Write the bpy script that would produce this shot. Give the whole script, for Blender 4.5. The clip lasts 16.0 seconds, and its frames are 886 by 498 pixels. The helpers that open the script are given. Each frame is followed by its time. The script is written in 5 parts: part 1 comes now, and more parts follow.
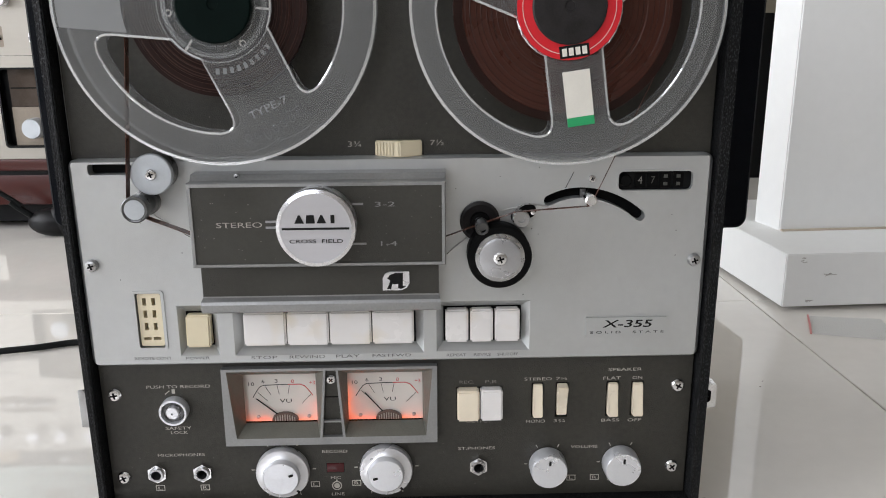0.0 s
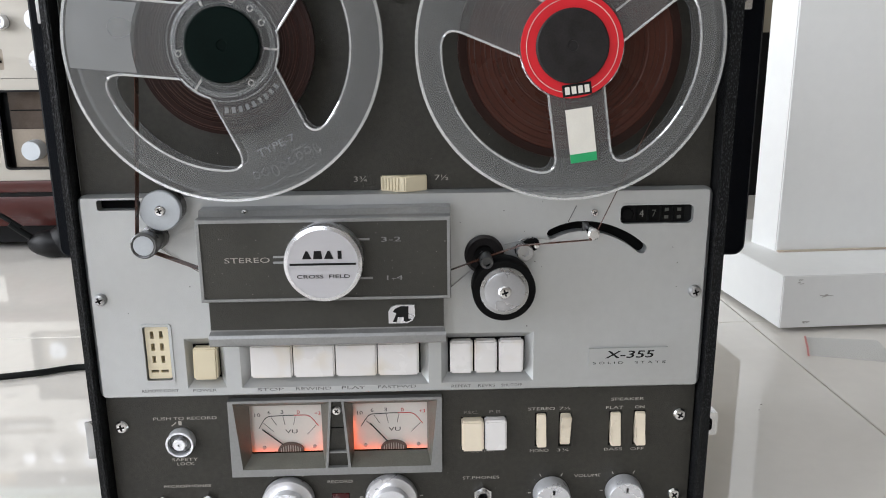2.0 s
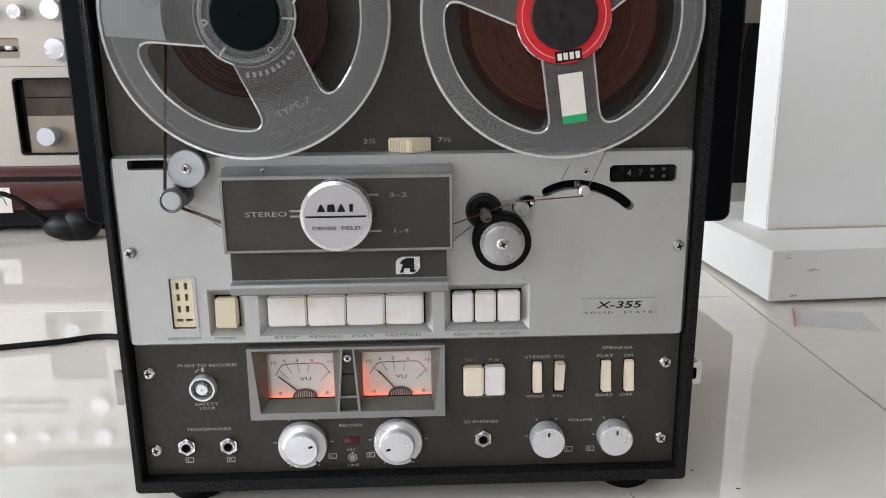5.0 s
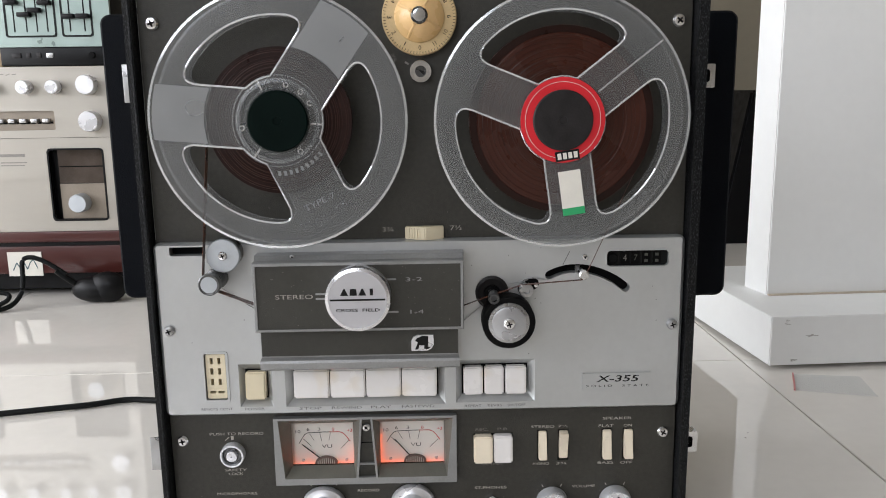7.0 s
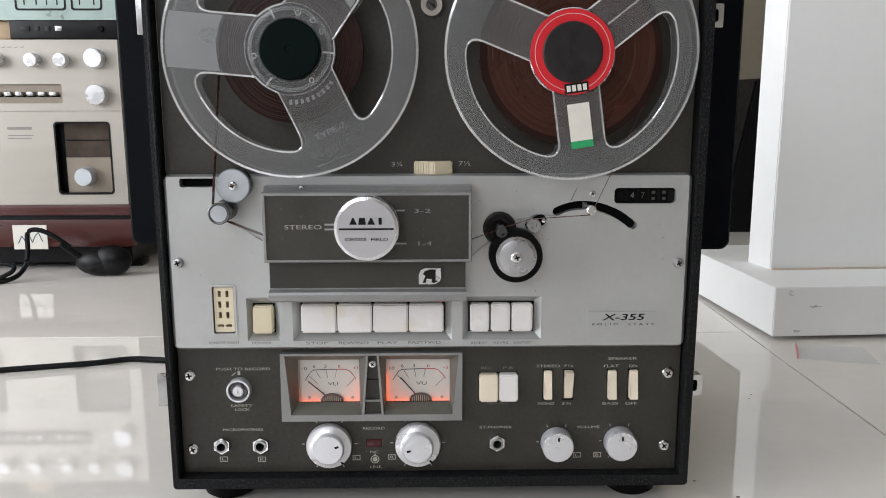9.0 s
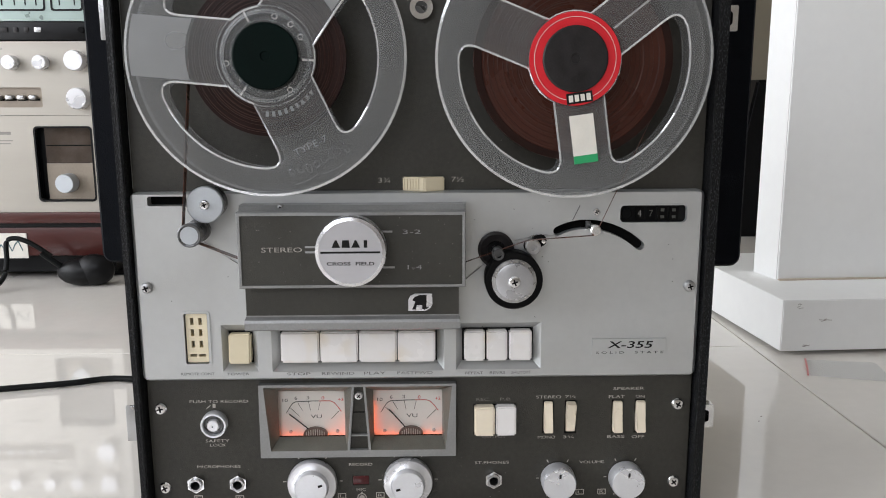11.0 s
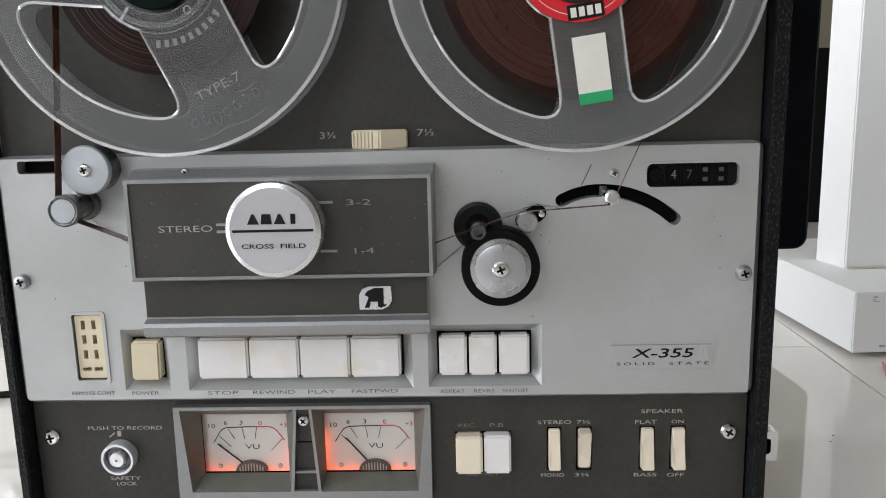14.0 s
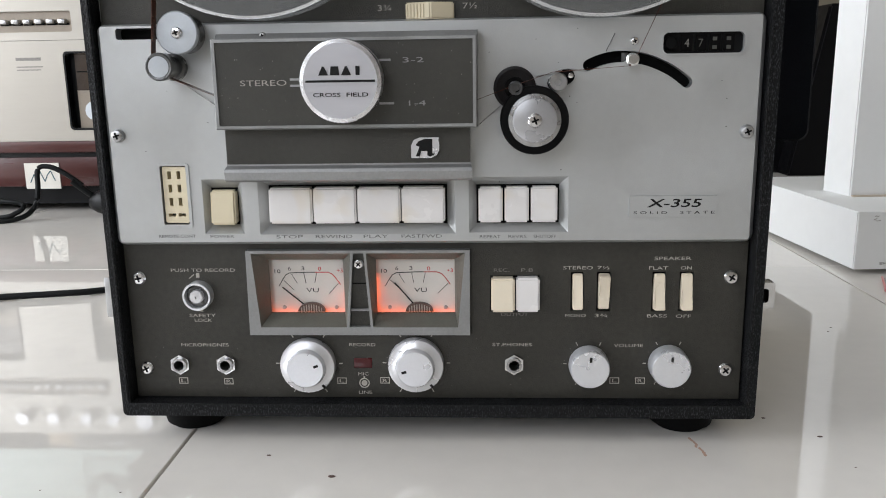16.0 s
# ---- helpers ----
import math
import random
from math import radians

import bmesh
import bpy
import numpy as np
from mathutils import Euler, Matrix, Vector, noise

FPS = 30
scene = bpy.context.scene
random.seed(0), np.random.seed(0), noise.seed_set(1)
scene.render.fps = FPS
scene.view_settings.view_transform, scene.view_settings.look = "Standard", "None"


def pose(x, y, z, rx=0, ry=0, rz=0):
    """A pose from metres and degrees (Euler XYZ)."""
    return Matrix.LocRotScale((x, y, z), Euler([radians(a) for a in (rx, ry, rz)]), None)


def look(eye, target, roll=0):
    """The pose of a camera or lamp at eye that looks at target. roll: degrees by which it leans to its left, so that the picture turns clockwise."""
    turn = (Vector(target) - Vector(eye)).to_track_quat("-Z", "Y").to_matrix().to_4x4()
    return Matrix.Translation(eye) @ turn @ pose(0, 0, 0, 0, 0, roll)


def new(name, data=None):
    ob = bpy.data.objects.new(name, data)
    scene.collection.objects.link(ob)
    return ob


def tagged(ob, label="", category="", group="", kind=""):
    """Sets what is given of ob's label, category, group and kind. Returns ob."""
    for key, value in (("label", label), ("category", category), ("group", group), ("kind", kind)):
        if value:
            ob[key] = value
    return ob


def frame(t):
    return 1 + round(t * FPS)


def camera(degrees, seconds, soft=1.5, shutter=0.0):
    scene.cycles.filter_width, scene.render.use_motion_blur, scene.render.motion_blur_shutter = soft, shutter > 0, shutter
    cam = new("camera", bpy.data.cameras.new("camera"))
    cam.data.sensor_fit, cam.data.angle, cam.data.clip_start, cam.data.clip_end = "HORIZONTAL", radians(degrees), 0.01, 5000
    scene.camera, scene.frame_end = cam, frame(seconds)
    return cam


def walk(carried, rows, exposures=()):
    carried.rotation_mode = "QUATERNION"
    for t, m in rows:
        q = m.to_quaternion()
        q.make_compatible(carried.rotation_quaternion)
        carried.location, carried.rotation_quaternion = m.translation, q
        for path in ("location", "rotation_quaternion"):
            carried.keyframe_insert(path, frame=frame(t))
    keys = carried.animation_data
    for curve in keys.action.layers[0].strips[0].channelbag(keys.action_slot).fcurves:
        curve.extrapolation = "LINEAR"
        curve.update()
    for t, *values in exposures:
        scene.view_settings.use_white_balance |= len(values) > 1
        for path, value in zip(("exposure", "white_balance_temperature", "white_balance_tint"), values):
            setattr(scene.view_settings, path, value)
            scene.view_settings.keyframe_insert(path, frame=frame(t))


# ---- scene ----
cam = camera(57.5, 16.0, soft=1.0)
PATH = [
    (0, (0.0156, -0.486, 0.334), (0.0696, 1.442, -0.195), -0.4),
    (0.5, (0.0046, -0.424, 0.313), (0.0696, 1.501, -0.227), -0.3),
    (1, (-0.0044, -0.392, 0.305), (0.0696, 1.533, -0.231), -0.1),
    (1.5, (-0.0014, -0.45, 0.336), (0.0666, 1.478, -0.194), -0.2),
    (2, (0.0096, -0.489, 0.348), (0.0766, 1.446, -0.151), -0.5),
    (2.5, (0.0156, -0.516, 0.353), (0.0806, 1.426, -0.119), -0.7),
    (3, (0.0176, -0.532, 0.356), (0.0806, 1.412, -0.107), -0.9),
    (3.5, (0.0156, -0.547, 0.356), (0.0816, 1.396, -0.113), -0.7),
    (4, (0.0116, -0.542, 0.343), (0.0746, 1.395, -0.151), -0.6),
    (4.2, (0.0106, -0.536, 0.333), (0.0736, 1.399, -0.17), -0.6),
    (6.3, (0.0040, -0.539, 0.331), (0.0530, 1.406, -0.164), -0.75),
    (6.5, (0.0046, -0.545, 0.344), (0.0456, 1.4, -0.12), -0.7),
    (7, (0.0066, -0.581, 0.364), (0.0396, 1.382, -0.016), -0.8),
    (7.5, (0.0066, -0.606, 0.369), (0.0366, 1.366, 0.037), -0.8),
    (8, (0.0036, -0.617, 0.352), (0.0316, 1.355, 0.017), -0.5),
    (8.5, (-0.0004, -0.604, 0.319), (0.0316, 1.362, -0.047), -0.1),
    (10.8, (0.0106, -0.558, 0.308), (0.0336, 1.411, -0.04), -0.3),
    (11, (0.0046, -0.545, 0.321), (0.0456, 1.421, -0.046), -0.2),
    (11.5, (0.0036, -0.511, 0.319), (0.0286, 1.462, -0.005), -0.3),
    (12, (-0.0094, -0.471, 0.317), (0.0236, 1.498, -0.036), -0.3),
    (12.5, (-0.0064, -0.444, 0.309), (0.0026, 1.524, -0.046), -0.7),
    (13, (0.0166, -0.43, 0.307), (-0.0004, 1.535, -0.065), -1.1),
    (13.5, (0.0366, -0.419, 0.302), (0.0016, 1.547, -0.063), -1.2),
    (14, (0.0476, -0.41, 0.286), (-0.0204, 1.553, -0.091), -1.4),
    (14.5, (0.0416, -0.438, 0.277), (-0.0424, 1.522, -0.11), -1.4),
    (15, (0.0416, -0.463, 0.269), (-0.0534, 1.494, -0.134), -1.3),
    (15.5, (0.0426, -0.486, 0.251), (-0.0564, 1.465, -0.178), -1.1),
    (16, (0.0336, -0.485, 0.229), (-0.0684, 1.467, -0.195), -0.9),
]
LIGHTNESS = ((0.0, 0.10, 6500, 10), (0.5, 0.09, 6450, 10), (1.0, 0.27, 6300, 8), (1.5, 0.25, 6280, 7), (2.0, 0.20, 6400, 9), (3.0, 0.13, 6500, 10), (4.0, 0.15, 6500, 10),
             (6.5, 0.08, 6500, 10), (7.5, 0.08, 6550, 10), (8.5, 0.08, 6500, 10), (11.0, 0.09, 6500, 10), (12.5, 0.06, 6450, 9), (14.0, 0.09, 6420, 9), (16.0, 0.10, 6420, 9))
walk(cam, [(t, look(eye, target, roll)) for t, eye, target, roll in PATH], LIGHTNESS)

# ---- world and light ----
world = bpy.data.worlds.new("world")
scene.world = world
world.use_nodes = True
sky = world.node_tree.nodes.new("ShaderNodeTexSky")
sky.sky_type, sky.sun_disc = "NISHITA", False
sky.sun_elevation, sky.sun_rotation = radians(38), radians(250)
world.node_tree.links.new(sky.outputs[0], world.node_tree.nodes["Background"].inputs[0])
world.node_tree.nodes["Background"].inputs[1].default_value = 0.10

ROOM = (-2.4, 2.6, -2.8, 1.75, 2.7)      # x0, x1, y0, y1, height


def window_lamp(name, m, w, h, power, colour):
    la = bpy.data.lights.new(name, "AREA")
    la.shape, la.size, la.size_y, la.energy, la.color = "RECTANGLE", w, h, power, colour
    ob = new(name, la)
    ob.matrix_world = m
    return ob


# daylight in the low side window, and an added fill high behind the camera
window_lamp("side_window_daylight", look((-2.36, -0.35, 1.00), (0, 0.0, 0.7)), 2.3, 1.7, 71, (0.925, 0.945, 1.0))
window_lamp("rear_fill_daylight", look((-1.25, -2.76, 1.62), (0.0, -0.1, 0.0)), 1.8, 1.2, 27, (0.935, 0.945, 1.0))


# ---- materials ----
def mat(name, base, rough=0.5, metal=0.0, spec=0.5, var=0.12, scale=40.0, bump=0.0, bscale=600.0, coat=0.0, rvar=0.1,
        per_object=0.0, stretch=(1, 1, 1), fine=0.6, speck=None):
    """Procedural surface: base colour varied at two scales, uneven gloss and fine relief."""
    m = bpy.data.materials.new(name)
    m.use_nodes = True
    nt = m.node_tree
    b = nt.nodes["Principled BSDF"]
    b.inputs["Metallic"].default_value = metal
    b.inputs["Specular IOR Level"].default_value = spec
    b.inputs["Coat Weight"].default_value = coat
    tc = nt.nodes.new("ShaderNodeTexCoord")
    mp = nt.nodes.new("ShaderNodeMapping")
    mp.inputs["Scale"].default_value = stretch
    nt.links.new(tc.outputs["Object"], mp.inputs[0])
    n1 = nt.nodes.new("ShaderNodeTexNoise")
    n1.inputs["Scale"].default_value, n1.inputs["Detail"].default_value = scale, 4
    n2 = nt.nodes.new("ShaderNodeTexNoise")
    n2.inputs["Scale"].default_value, n2.inputs["Detail"].default_value = scale * 12, 3
    for n in (n1, n2):
        nt.links.new(mp.outputs[0], n.inputs["Vector"])
    add = nt.nodes.new("ShaderNodeMath")
    add.operation = "MULTIPLY_ADD"
    add.inputs[1].default_value = fine
    off = nt.nodes.new("ShaderNodeMath")
    off.inputs[1].default_value = 0.5 - 0.5 * fine
    nt.links.new(n2.outputs[0], add.inputs[0])
    nt.links.new(n1.outputs[0], add.inputs[2])
    nt.links.new(add.outputs[0], off.inputs[0])
    src = off.outputs[0]
    if per_object:
        oi = nt.nodes.new("ShaderNodeObjectInfo")
        mu = nt.nodes.new("ShaderNodeMath")
        mu.operation = "MULTIPLY_ADD"
        mu.inputs[1].default_value, mu.inputs[2].default_value = per_object * 2, -per_object
        nt.links.new(oi.outputs["Random"], mu.inputs[0])
        a2 = nt.nodes.new("ShaderNodeMath")
        nt.links.new(src, a2.inputs[0])
        nt.links.new(mu.outputs[0], a2.inputs[1])
        src = a2.outputs[0]
    mr = nt.nodes.new("ShaderNodeMapRange")
    mr.inputs["From Min"].default_value, mr.inputs["From Max"].default_value = 0.6, 1.4
    nt.links.new(src, mr.inputs["Value"])
    mix = nt.nodes.new("ShaderNodeMix")
    mix.data_type = "RGBA"
    mix.inputs["A"].default_value = (*[c * (1 - var) for c in base], 1)
    mix.inputs["B"].default_value = (*[min(c * (1 + var), 1) for c in base], 1)
    nt.links.new(mr.outputs[0], mix.inputs["Factor"])
    colour = mix.outputs["Result"]
    if speck:
        lighter, sc = speck
        ns = nt.nodes.new("ShaderNodeTexNoise")
        ns.inputs["Scale"].default_value, ns.inputs["Detail"].default_value = sc, 1
        nt.links.new(mp.outputs[0], ns.inputs["Vector"])
        ms = nt.nodes.new("ShaderNodeMapRange")
        ms.inputs["From Min"].default_value, ms.inputs["From Max"].default_value = 0.52, 0.72
        nt.links.new(ns.outputs[0], ms.inputs["Value"])
        m2 = nt.nodes.new("ShaderNodeMix")
        m2.data_type = "RGBA"
        m2.inputs["B"].default_value = (*lighter, 1)
        nt.links.new(ms.outputs[0], m2.inputs["Factor"])
        nt.links.new(colour, m2.inputs["A"])
        colour = m2.outputs["Result"]
    nt.links.new(colour, b.inputs["Base Color"])
    rr = nt.nodes.new("ShaderNodeMapRange")
    rr.inputs["From Min"].default_value, rr.inputs["From Max"].default_value = 0.3, 0.7
    rr.inputs["To Min"].default_value, rr.inputs["To Max"].default_value = max(rough - rvar, 0.02), min(rough + rvar, 1)
    nt.links.new(n1.outputs[0], rr.inputs["Value"])
    nt.links.new(rr.outputs[0], b.inputs["Roughness"])
    if bump:
        nb = nt.nodes.new("ShaderNodeTexNoise")
        nb.inputs["Scale"].default_value, nb.inputs["Detail"].default_value = bscale, 2
        nt.links.new(mp.outputs[0], nb.inputs["Vector"])
        bp = nt.nodes.new("ShaderNodeBump")
        bp.inputs["Strength"].default_value, bp.inputs["Distance"].default_value = bump, 0.0006
        nt.links.new(nb.outputs[0], bp.inputs["Height"])
        nt.links.new(bp.outputs[0], b.inputs["Normal"])
    return m


def clear_plastic(name, milk, white=0.25, gloss=0.14, sheen=0.35, rough=0.12, tint=(0.97, 0.98, 0.98)):
    """Clear polystyrene: mostly straight through, slightly milky, with a soft gloss."""
    m = bpy.data.materials.new(name)
    m.use_nodes = True
    nt = m.node_tree
    nt.nodes.remove(nt.nodes["Principled BSDF"])
    out = nt.nodes["Material Output"]
    tr = nt.nodes.new("ShaderNodeBsdfTransparent")
    tr.inputs[0].default_value = (*tint, 1)
    df = nt.nodes.new("ShaderNodeBsdfDiffuse")
    df.inputs[0].default_value = (white, white * 1.02, white * 1.02, 1)
    nz = nt.nodes.new("ShaderNodeTexNoise")
    nz.inputs["Scale"].default_value = 25
    cr = nt.nodes.new("ShaderNodeMapRange")
    cr.inputs["To Min"].default_value, cr.inputs["To Max"].default_value = milk * 0.8, milk * 1.2
    tc = nt.nodes.new("ShaderNodeTexCoord")
    nt.links.new(tc.outputs["Object"], nz.inputs["Vector"])
    nt.links.new(nz.outputs[0], cr.inputs["Value"])
    a = nt.nodes.new("ShaderNodeMixShader")
    nt.links.new(cr.outputs[0], a.inputs[0])
    nt.links.new(tr.outputs[0], a.inputs[1])
    nt.links.new(df.outputs[0], a.inputs[2])
    gl = nt.nodes.new("ShaderNodeBsdfGlossy")
    gl.inputs[0].default_value = (sheen, sheen, sheen, 1)
    gl.inputs["Roughness"].default_value = rough
    c = nt.nodes.new("ShaderNodeMixShader")
    c.inputs[0].default_value = gloss
    nt.links.new(a.outputs[0], c.inputs[1])
    nt.links.new(gl.outputs[0], c.inputs[2])
    nt.links.new(c.outputs[0], out.inputs["Surface"])
    return m


def glow(name, colour, strength):
    m = bpy.data.materials.new(name)
    m.use_nodes = True
    b = m.node_tree.nodes["Principled BSDF"]
    b.inputs["Base Color"].default_value = (*colour, 1)
    b.inputs["Emission Color"].default_value = (*colour, 1)
    b.inputs["Emission Strength"].default_value = strength
    return m


PANEL = mat("grey_brown_enamel", (0.035, 0.0331, 0.0267), 0.38, 0.1, 0.45, var=0.30, scale=26, bump=0.5, bscale=1300, fine=0.9)
# inner bezel slopes: darker and more olive than the bezel front
BEZEL_IN = mat("dark_olive_bezel_slope", (0.13, 0.128, 0.108), 0.45, 0.3, var=0.2, scale=90, bump=0.4, bscale=1200)
SILVER = mat("satin_silver_paint", (0.52, 0.531, 0.529), 0.40, 0.68, var=0.055, scale=16, bump=0.14, bscale=1500)
SILVER2 = mat("grey_cast_metal", (0.29, 0.292, 0.288), 0.42, 0.55, var=0.18, scale=50, bump=0.12, bscale=1100)
VINYL = mat("black_leatherette", (0.004, 0.0042, 0.0045), 0.45, spec=0.16, var=0.5, scale=60, bump=0.9, bscale=1700, stretch=(1, 1, 0.4), speck=((0.042, 0.044, 0.047), 1300))
FLAP = mat("blue_black_leatherette", (0.0016, 0.0024, 0.0042), 0.5, spec=0.07, var=0.25, scale=20, bump=0.6, bscale=1200)
RUBBER = mat("black_rubber", (0.0025, 0.0025, 0.0025), 0.6, spec=0.1, var=0.2, scale=80, bump=0.2)
BLACK = mat("black_recess", (0.003, 0.003, 0.003), 0.7, spec=0.1, var=0.2)
CHROME = mat("worn_chrome", (0.72, 0.72, 0.72), 0.16, 1.0, var=0.12, scale=90, bump=0.05)
ALU = mat("turned_aluminium", (0.74, 0.74, 0.76), 0.30, 0.65, var=0.06, scale=40, bump=0.12, bscale=300)
ALU_MATT = mat("frosted_aluminium", (0.80, 0.81, 0.84), 0.34, 0.65, var=0.05, scale=50, bump=0.1)
KNOB_FACE = mat("brushed_knob_face", (0.60, 0.60, 0.635), 0.36, 0.75, var=0.05, scale=30, stretch=(0.1, 1, 1))
ROLLER_CAP = mat("worn_roller_cap", (0.43, 0.43, 0.44), 0.34, 0.6, var=0.08, scale=60)
DARK_STEEL = mat("dark_steel", (0.10, 0.10, 0.10), 0.3, 0.7, var=0.15, scale=80)
RIM_ALU = mat("bright_knob_rim", (0.78, 0.78, 0.80), 0.22, 0.85, var=0.05, scale=40)
DIGIT = mat("dim_counter_digit", (0.07, 0.07, 0.06), 0.6, var=0.3)
GREY_ALU = mat("dull_grey_aluminium", (0.50, 0.53, 0.56), 0.4, 0.5, var=0.08, scale=60, bump=0.1)
STEEL = mat("dull_steel", (0.42, 0.42, 0.42), 0.32, 0.95, var=0.15, scale=120)
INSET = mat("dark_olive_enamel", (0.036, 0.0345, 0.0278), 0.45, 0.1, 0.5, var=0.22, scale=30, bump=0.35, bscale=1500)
PALE = mat("cream_switch_plastic", (0.80, 0.71, 0.56), 0.32, var=0.10, scale=60, fine=0.15, per_object=0.15)
METERINK = mat("dim_meter_ink", (0.035, 0.033, 0.032), 0.6, var=0.3, scale=300)
PIVOT = mat("smoky_pivot_plastic", (0.10, 0.062, 0.05), 0.35, var=0.3, scale=200)
CREAM = mat("yellowed_ivory_plastic", (0.68, 0.60, 0.43), 0.32, var=0.10, scale=45, fine=0.15)
IVORY = mat("aged_white_plastic", (0.80, 0.775, 0.755), 0.24, var=0.06, scale=34, per_object=0.10, fine=0.15, speck=((0.77, 0.71, 0.62), 55))
AMBER = mat("amber_cream_plastic", (0.82, 0.54, 0.25), 0.28, var=0.08, scale=35)
DIALC = mat("aged_dial_cream", (0.66, 0.49, 0.26), 0.4, var=0.14, scale=60)
INK = mat("dark_ink", (0.008, 0.008, 0.008), 0.5, spec=0.2, var=0.1)
PRINT = mat("worn_white_print", (0.45, 0.43, 0.38), 0.5, var=0.3, scale=300)
PRINT_MID = mat("dulled_white_print", (0.36, 0.34, 0.30), 0.5, var=0.25, scale=350)
PRINT_DIM = mat("faded_print", (0.20, 0.19, 0.17), 0.5, var=0.35, scale=400)
GREYINK = mat("worn_grey_print", (0.11, 0.11, 0.11), 0.5, var=0.5, scale=500)
REDINK = mat("red_scale_ink", (0.55, 0.03, 0.03), 0.5, var=0.1)
RED = mat("red_paper_label", (0.62, 0.012, 0.022), 0.38, var=0.08, scale=60)
TAPE_DARK = mat("dark_oxide_tape", (0.014, 0.0045, 0.003), 0.35, spec=0.2, var=0.3, scale=25)
TAPE = mat("brown_oxide_tape", (0.042, 0.0105, 0.0056), 0.30, spec=0.32, var=0.30, scale=25, bump=0.1)
TAPE_LINE = mat("tape_wind_edge", (0.034, 0.011, 0.007), 0.35, spec=0.3, var=0.4, scale=40)
TAPE_THREAD = mat("brown_tape_ribbon", (0.10, 0.035, 0.02), 0.28, var=0.15)
PAPER = mat("white_paper", (0.72, 0.69, 0.62), 0.7, var=0.06, scale=80)
GREEN = mat("green_tape_end", (0.02, 0.34, 0.12), 0.5, var=0.08)
DARKDISC = mat("dark_spindle_cap", (0.001, 0.005, 0.004), 0.5, spec=0.06, var=0.3, scale=60)
SCUFF = mat("scuffed_black_plastic", (0.018, 0.016, 0.016), 0.45, spec=0.25, var=0.5, scale=120, bump=0.3)
CLEAR = clear_plastic("clear_reel_plastic", 0.36, 0.20, 0.06, 0.5, 0.22)
# rims, edges and hub rings: edge highlights put into a whiter diffuse colour
CLEAR_RIM = clear_plastic("highlit_reel_rim", 0.42, 0.66, 0.34, 0.95, 0.12)
FROST = clear_plastic("frosted_reel_spoke", 0.38, 0.24, 0.10)
FROST_B = clear_plastic("matt_reel_spoke", 0.40, 0.42, 0.08, 0.5, 0.3)
METER = mat("meter_card", (0.66, 0.63, 0.58), 0.5, var=0.04, scale=120)
LAMPRED = mat("dark_red_lens", (0.06, 0.004, 0.006), 0.2, var=0.2)
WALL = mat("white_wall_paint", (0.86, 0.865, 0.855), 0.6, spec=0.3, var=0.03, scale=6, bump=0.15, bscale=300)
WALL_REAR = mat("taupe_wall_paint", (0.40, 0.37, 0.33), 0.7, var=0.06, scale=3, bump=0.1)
# back wall: beige darkened to hold the dimness of the far end
WALL_DIM = mat("dimmed_beige_wall", (0.22, 0.19, 0.14), 0.7, var=0.10, scale=3, bump=0.1)
CEIL = mat("ceiling_paint", (0.80, 0.80, 0.78), 0.7, var=0.02, scale=4)
TILE = mat("polished_porcelain_tile", (0.78, 0.745, 0.69), 0.03, spec=0.8, var=0.05, scale=5, rvar=0.015, per_object=0.05)
TILE.node_tree.nodes["Principled BSDF"].inputs["IOR"].default_value = 1.85
GROUT = mat("grey_grout", (0.22, 0.21, 0.19), 0.8, var=0.2, scale=60)
WOOD = mat("dark_red_wood", (0.062, 0.014, 0.011), 0.3, var=0.25, scale=18, stretch=(0.15, 1, 1))
CHAMP = mat("champagne_aluminium", (0.385, 0.36, 0.317), 0.36, 0.5, var=0.03, scale=30, stretch=(0.1, 1, 1))
CHAMP_D = mat("bronze_window", (0.25, 0.21, 0.165), 0.4, 0.2, var=0.15, scale=30)
BRONZE = mat("dark_bronze_glass", (0.06, 0.045, 0.035), 0.15, var=0.3, scale=40)
EQFACE = mat("green_grey_aluminium", (0.27, 0.335, 0.31), 0.36, 0.5, var=0.04, scale=30)
BLACKGEAR = mat("black_enamel", (0.003, 0.003, 0.0035), 0.4, spec=0.2, var=0.2)
CORD = mat("black_cable_sheath", (0.004, 0.005, 0.005), 0.5, spec=0.15, var=0.2, scale=90)
FILM = clear_plastic("thin_poly_film", 0.30, 0.75, 0.12, 0.6)
METERGLOW = glow("meter_lamp", (1.0, 0.14, 0.035), 6.5)


# ---- mesh helpers ----
def mesh_ob(name, bm, material, parent=None, label="", smooth=False):
    bmesh.ops.recalc_face_normals(bm, faces=bm.faces)
    me = bpy.data.meshes.new(name)
    bm.to_mesh(me)
    bm.free()
    me.materials.append(material)
    if smooth:
        me.polygons.foreach_set("use_smooth", [True] * len(me.polygons))
        me.set_sharp_from_angle(angle=radians(32))
    ob = new(name, me)
    if parent:
        ob.parent = parent
    if label:
        tagged(ob, label)
    return ob


def part(name, bm, material, parent, label="", smooth=True):
    return mesh_ob(name, bm, material, parent, label, smooth)


def thing(name, label, category, group="", at=None):
    ob = new(name)
    ob.empty_display_size = 0.05
    if at is not None:
        ob.matrix_world = at
    return tagged(ob, label, category, group)


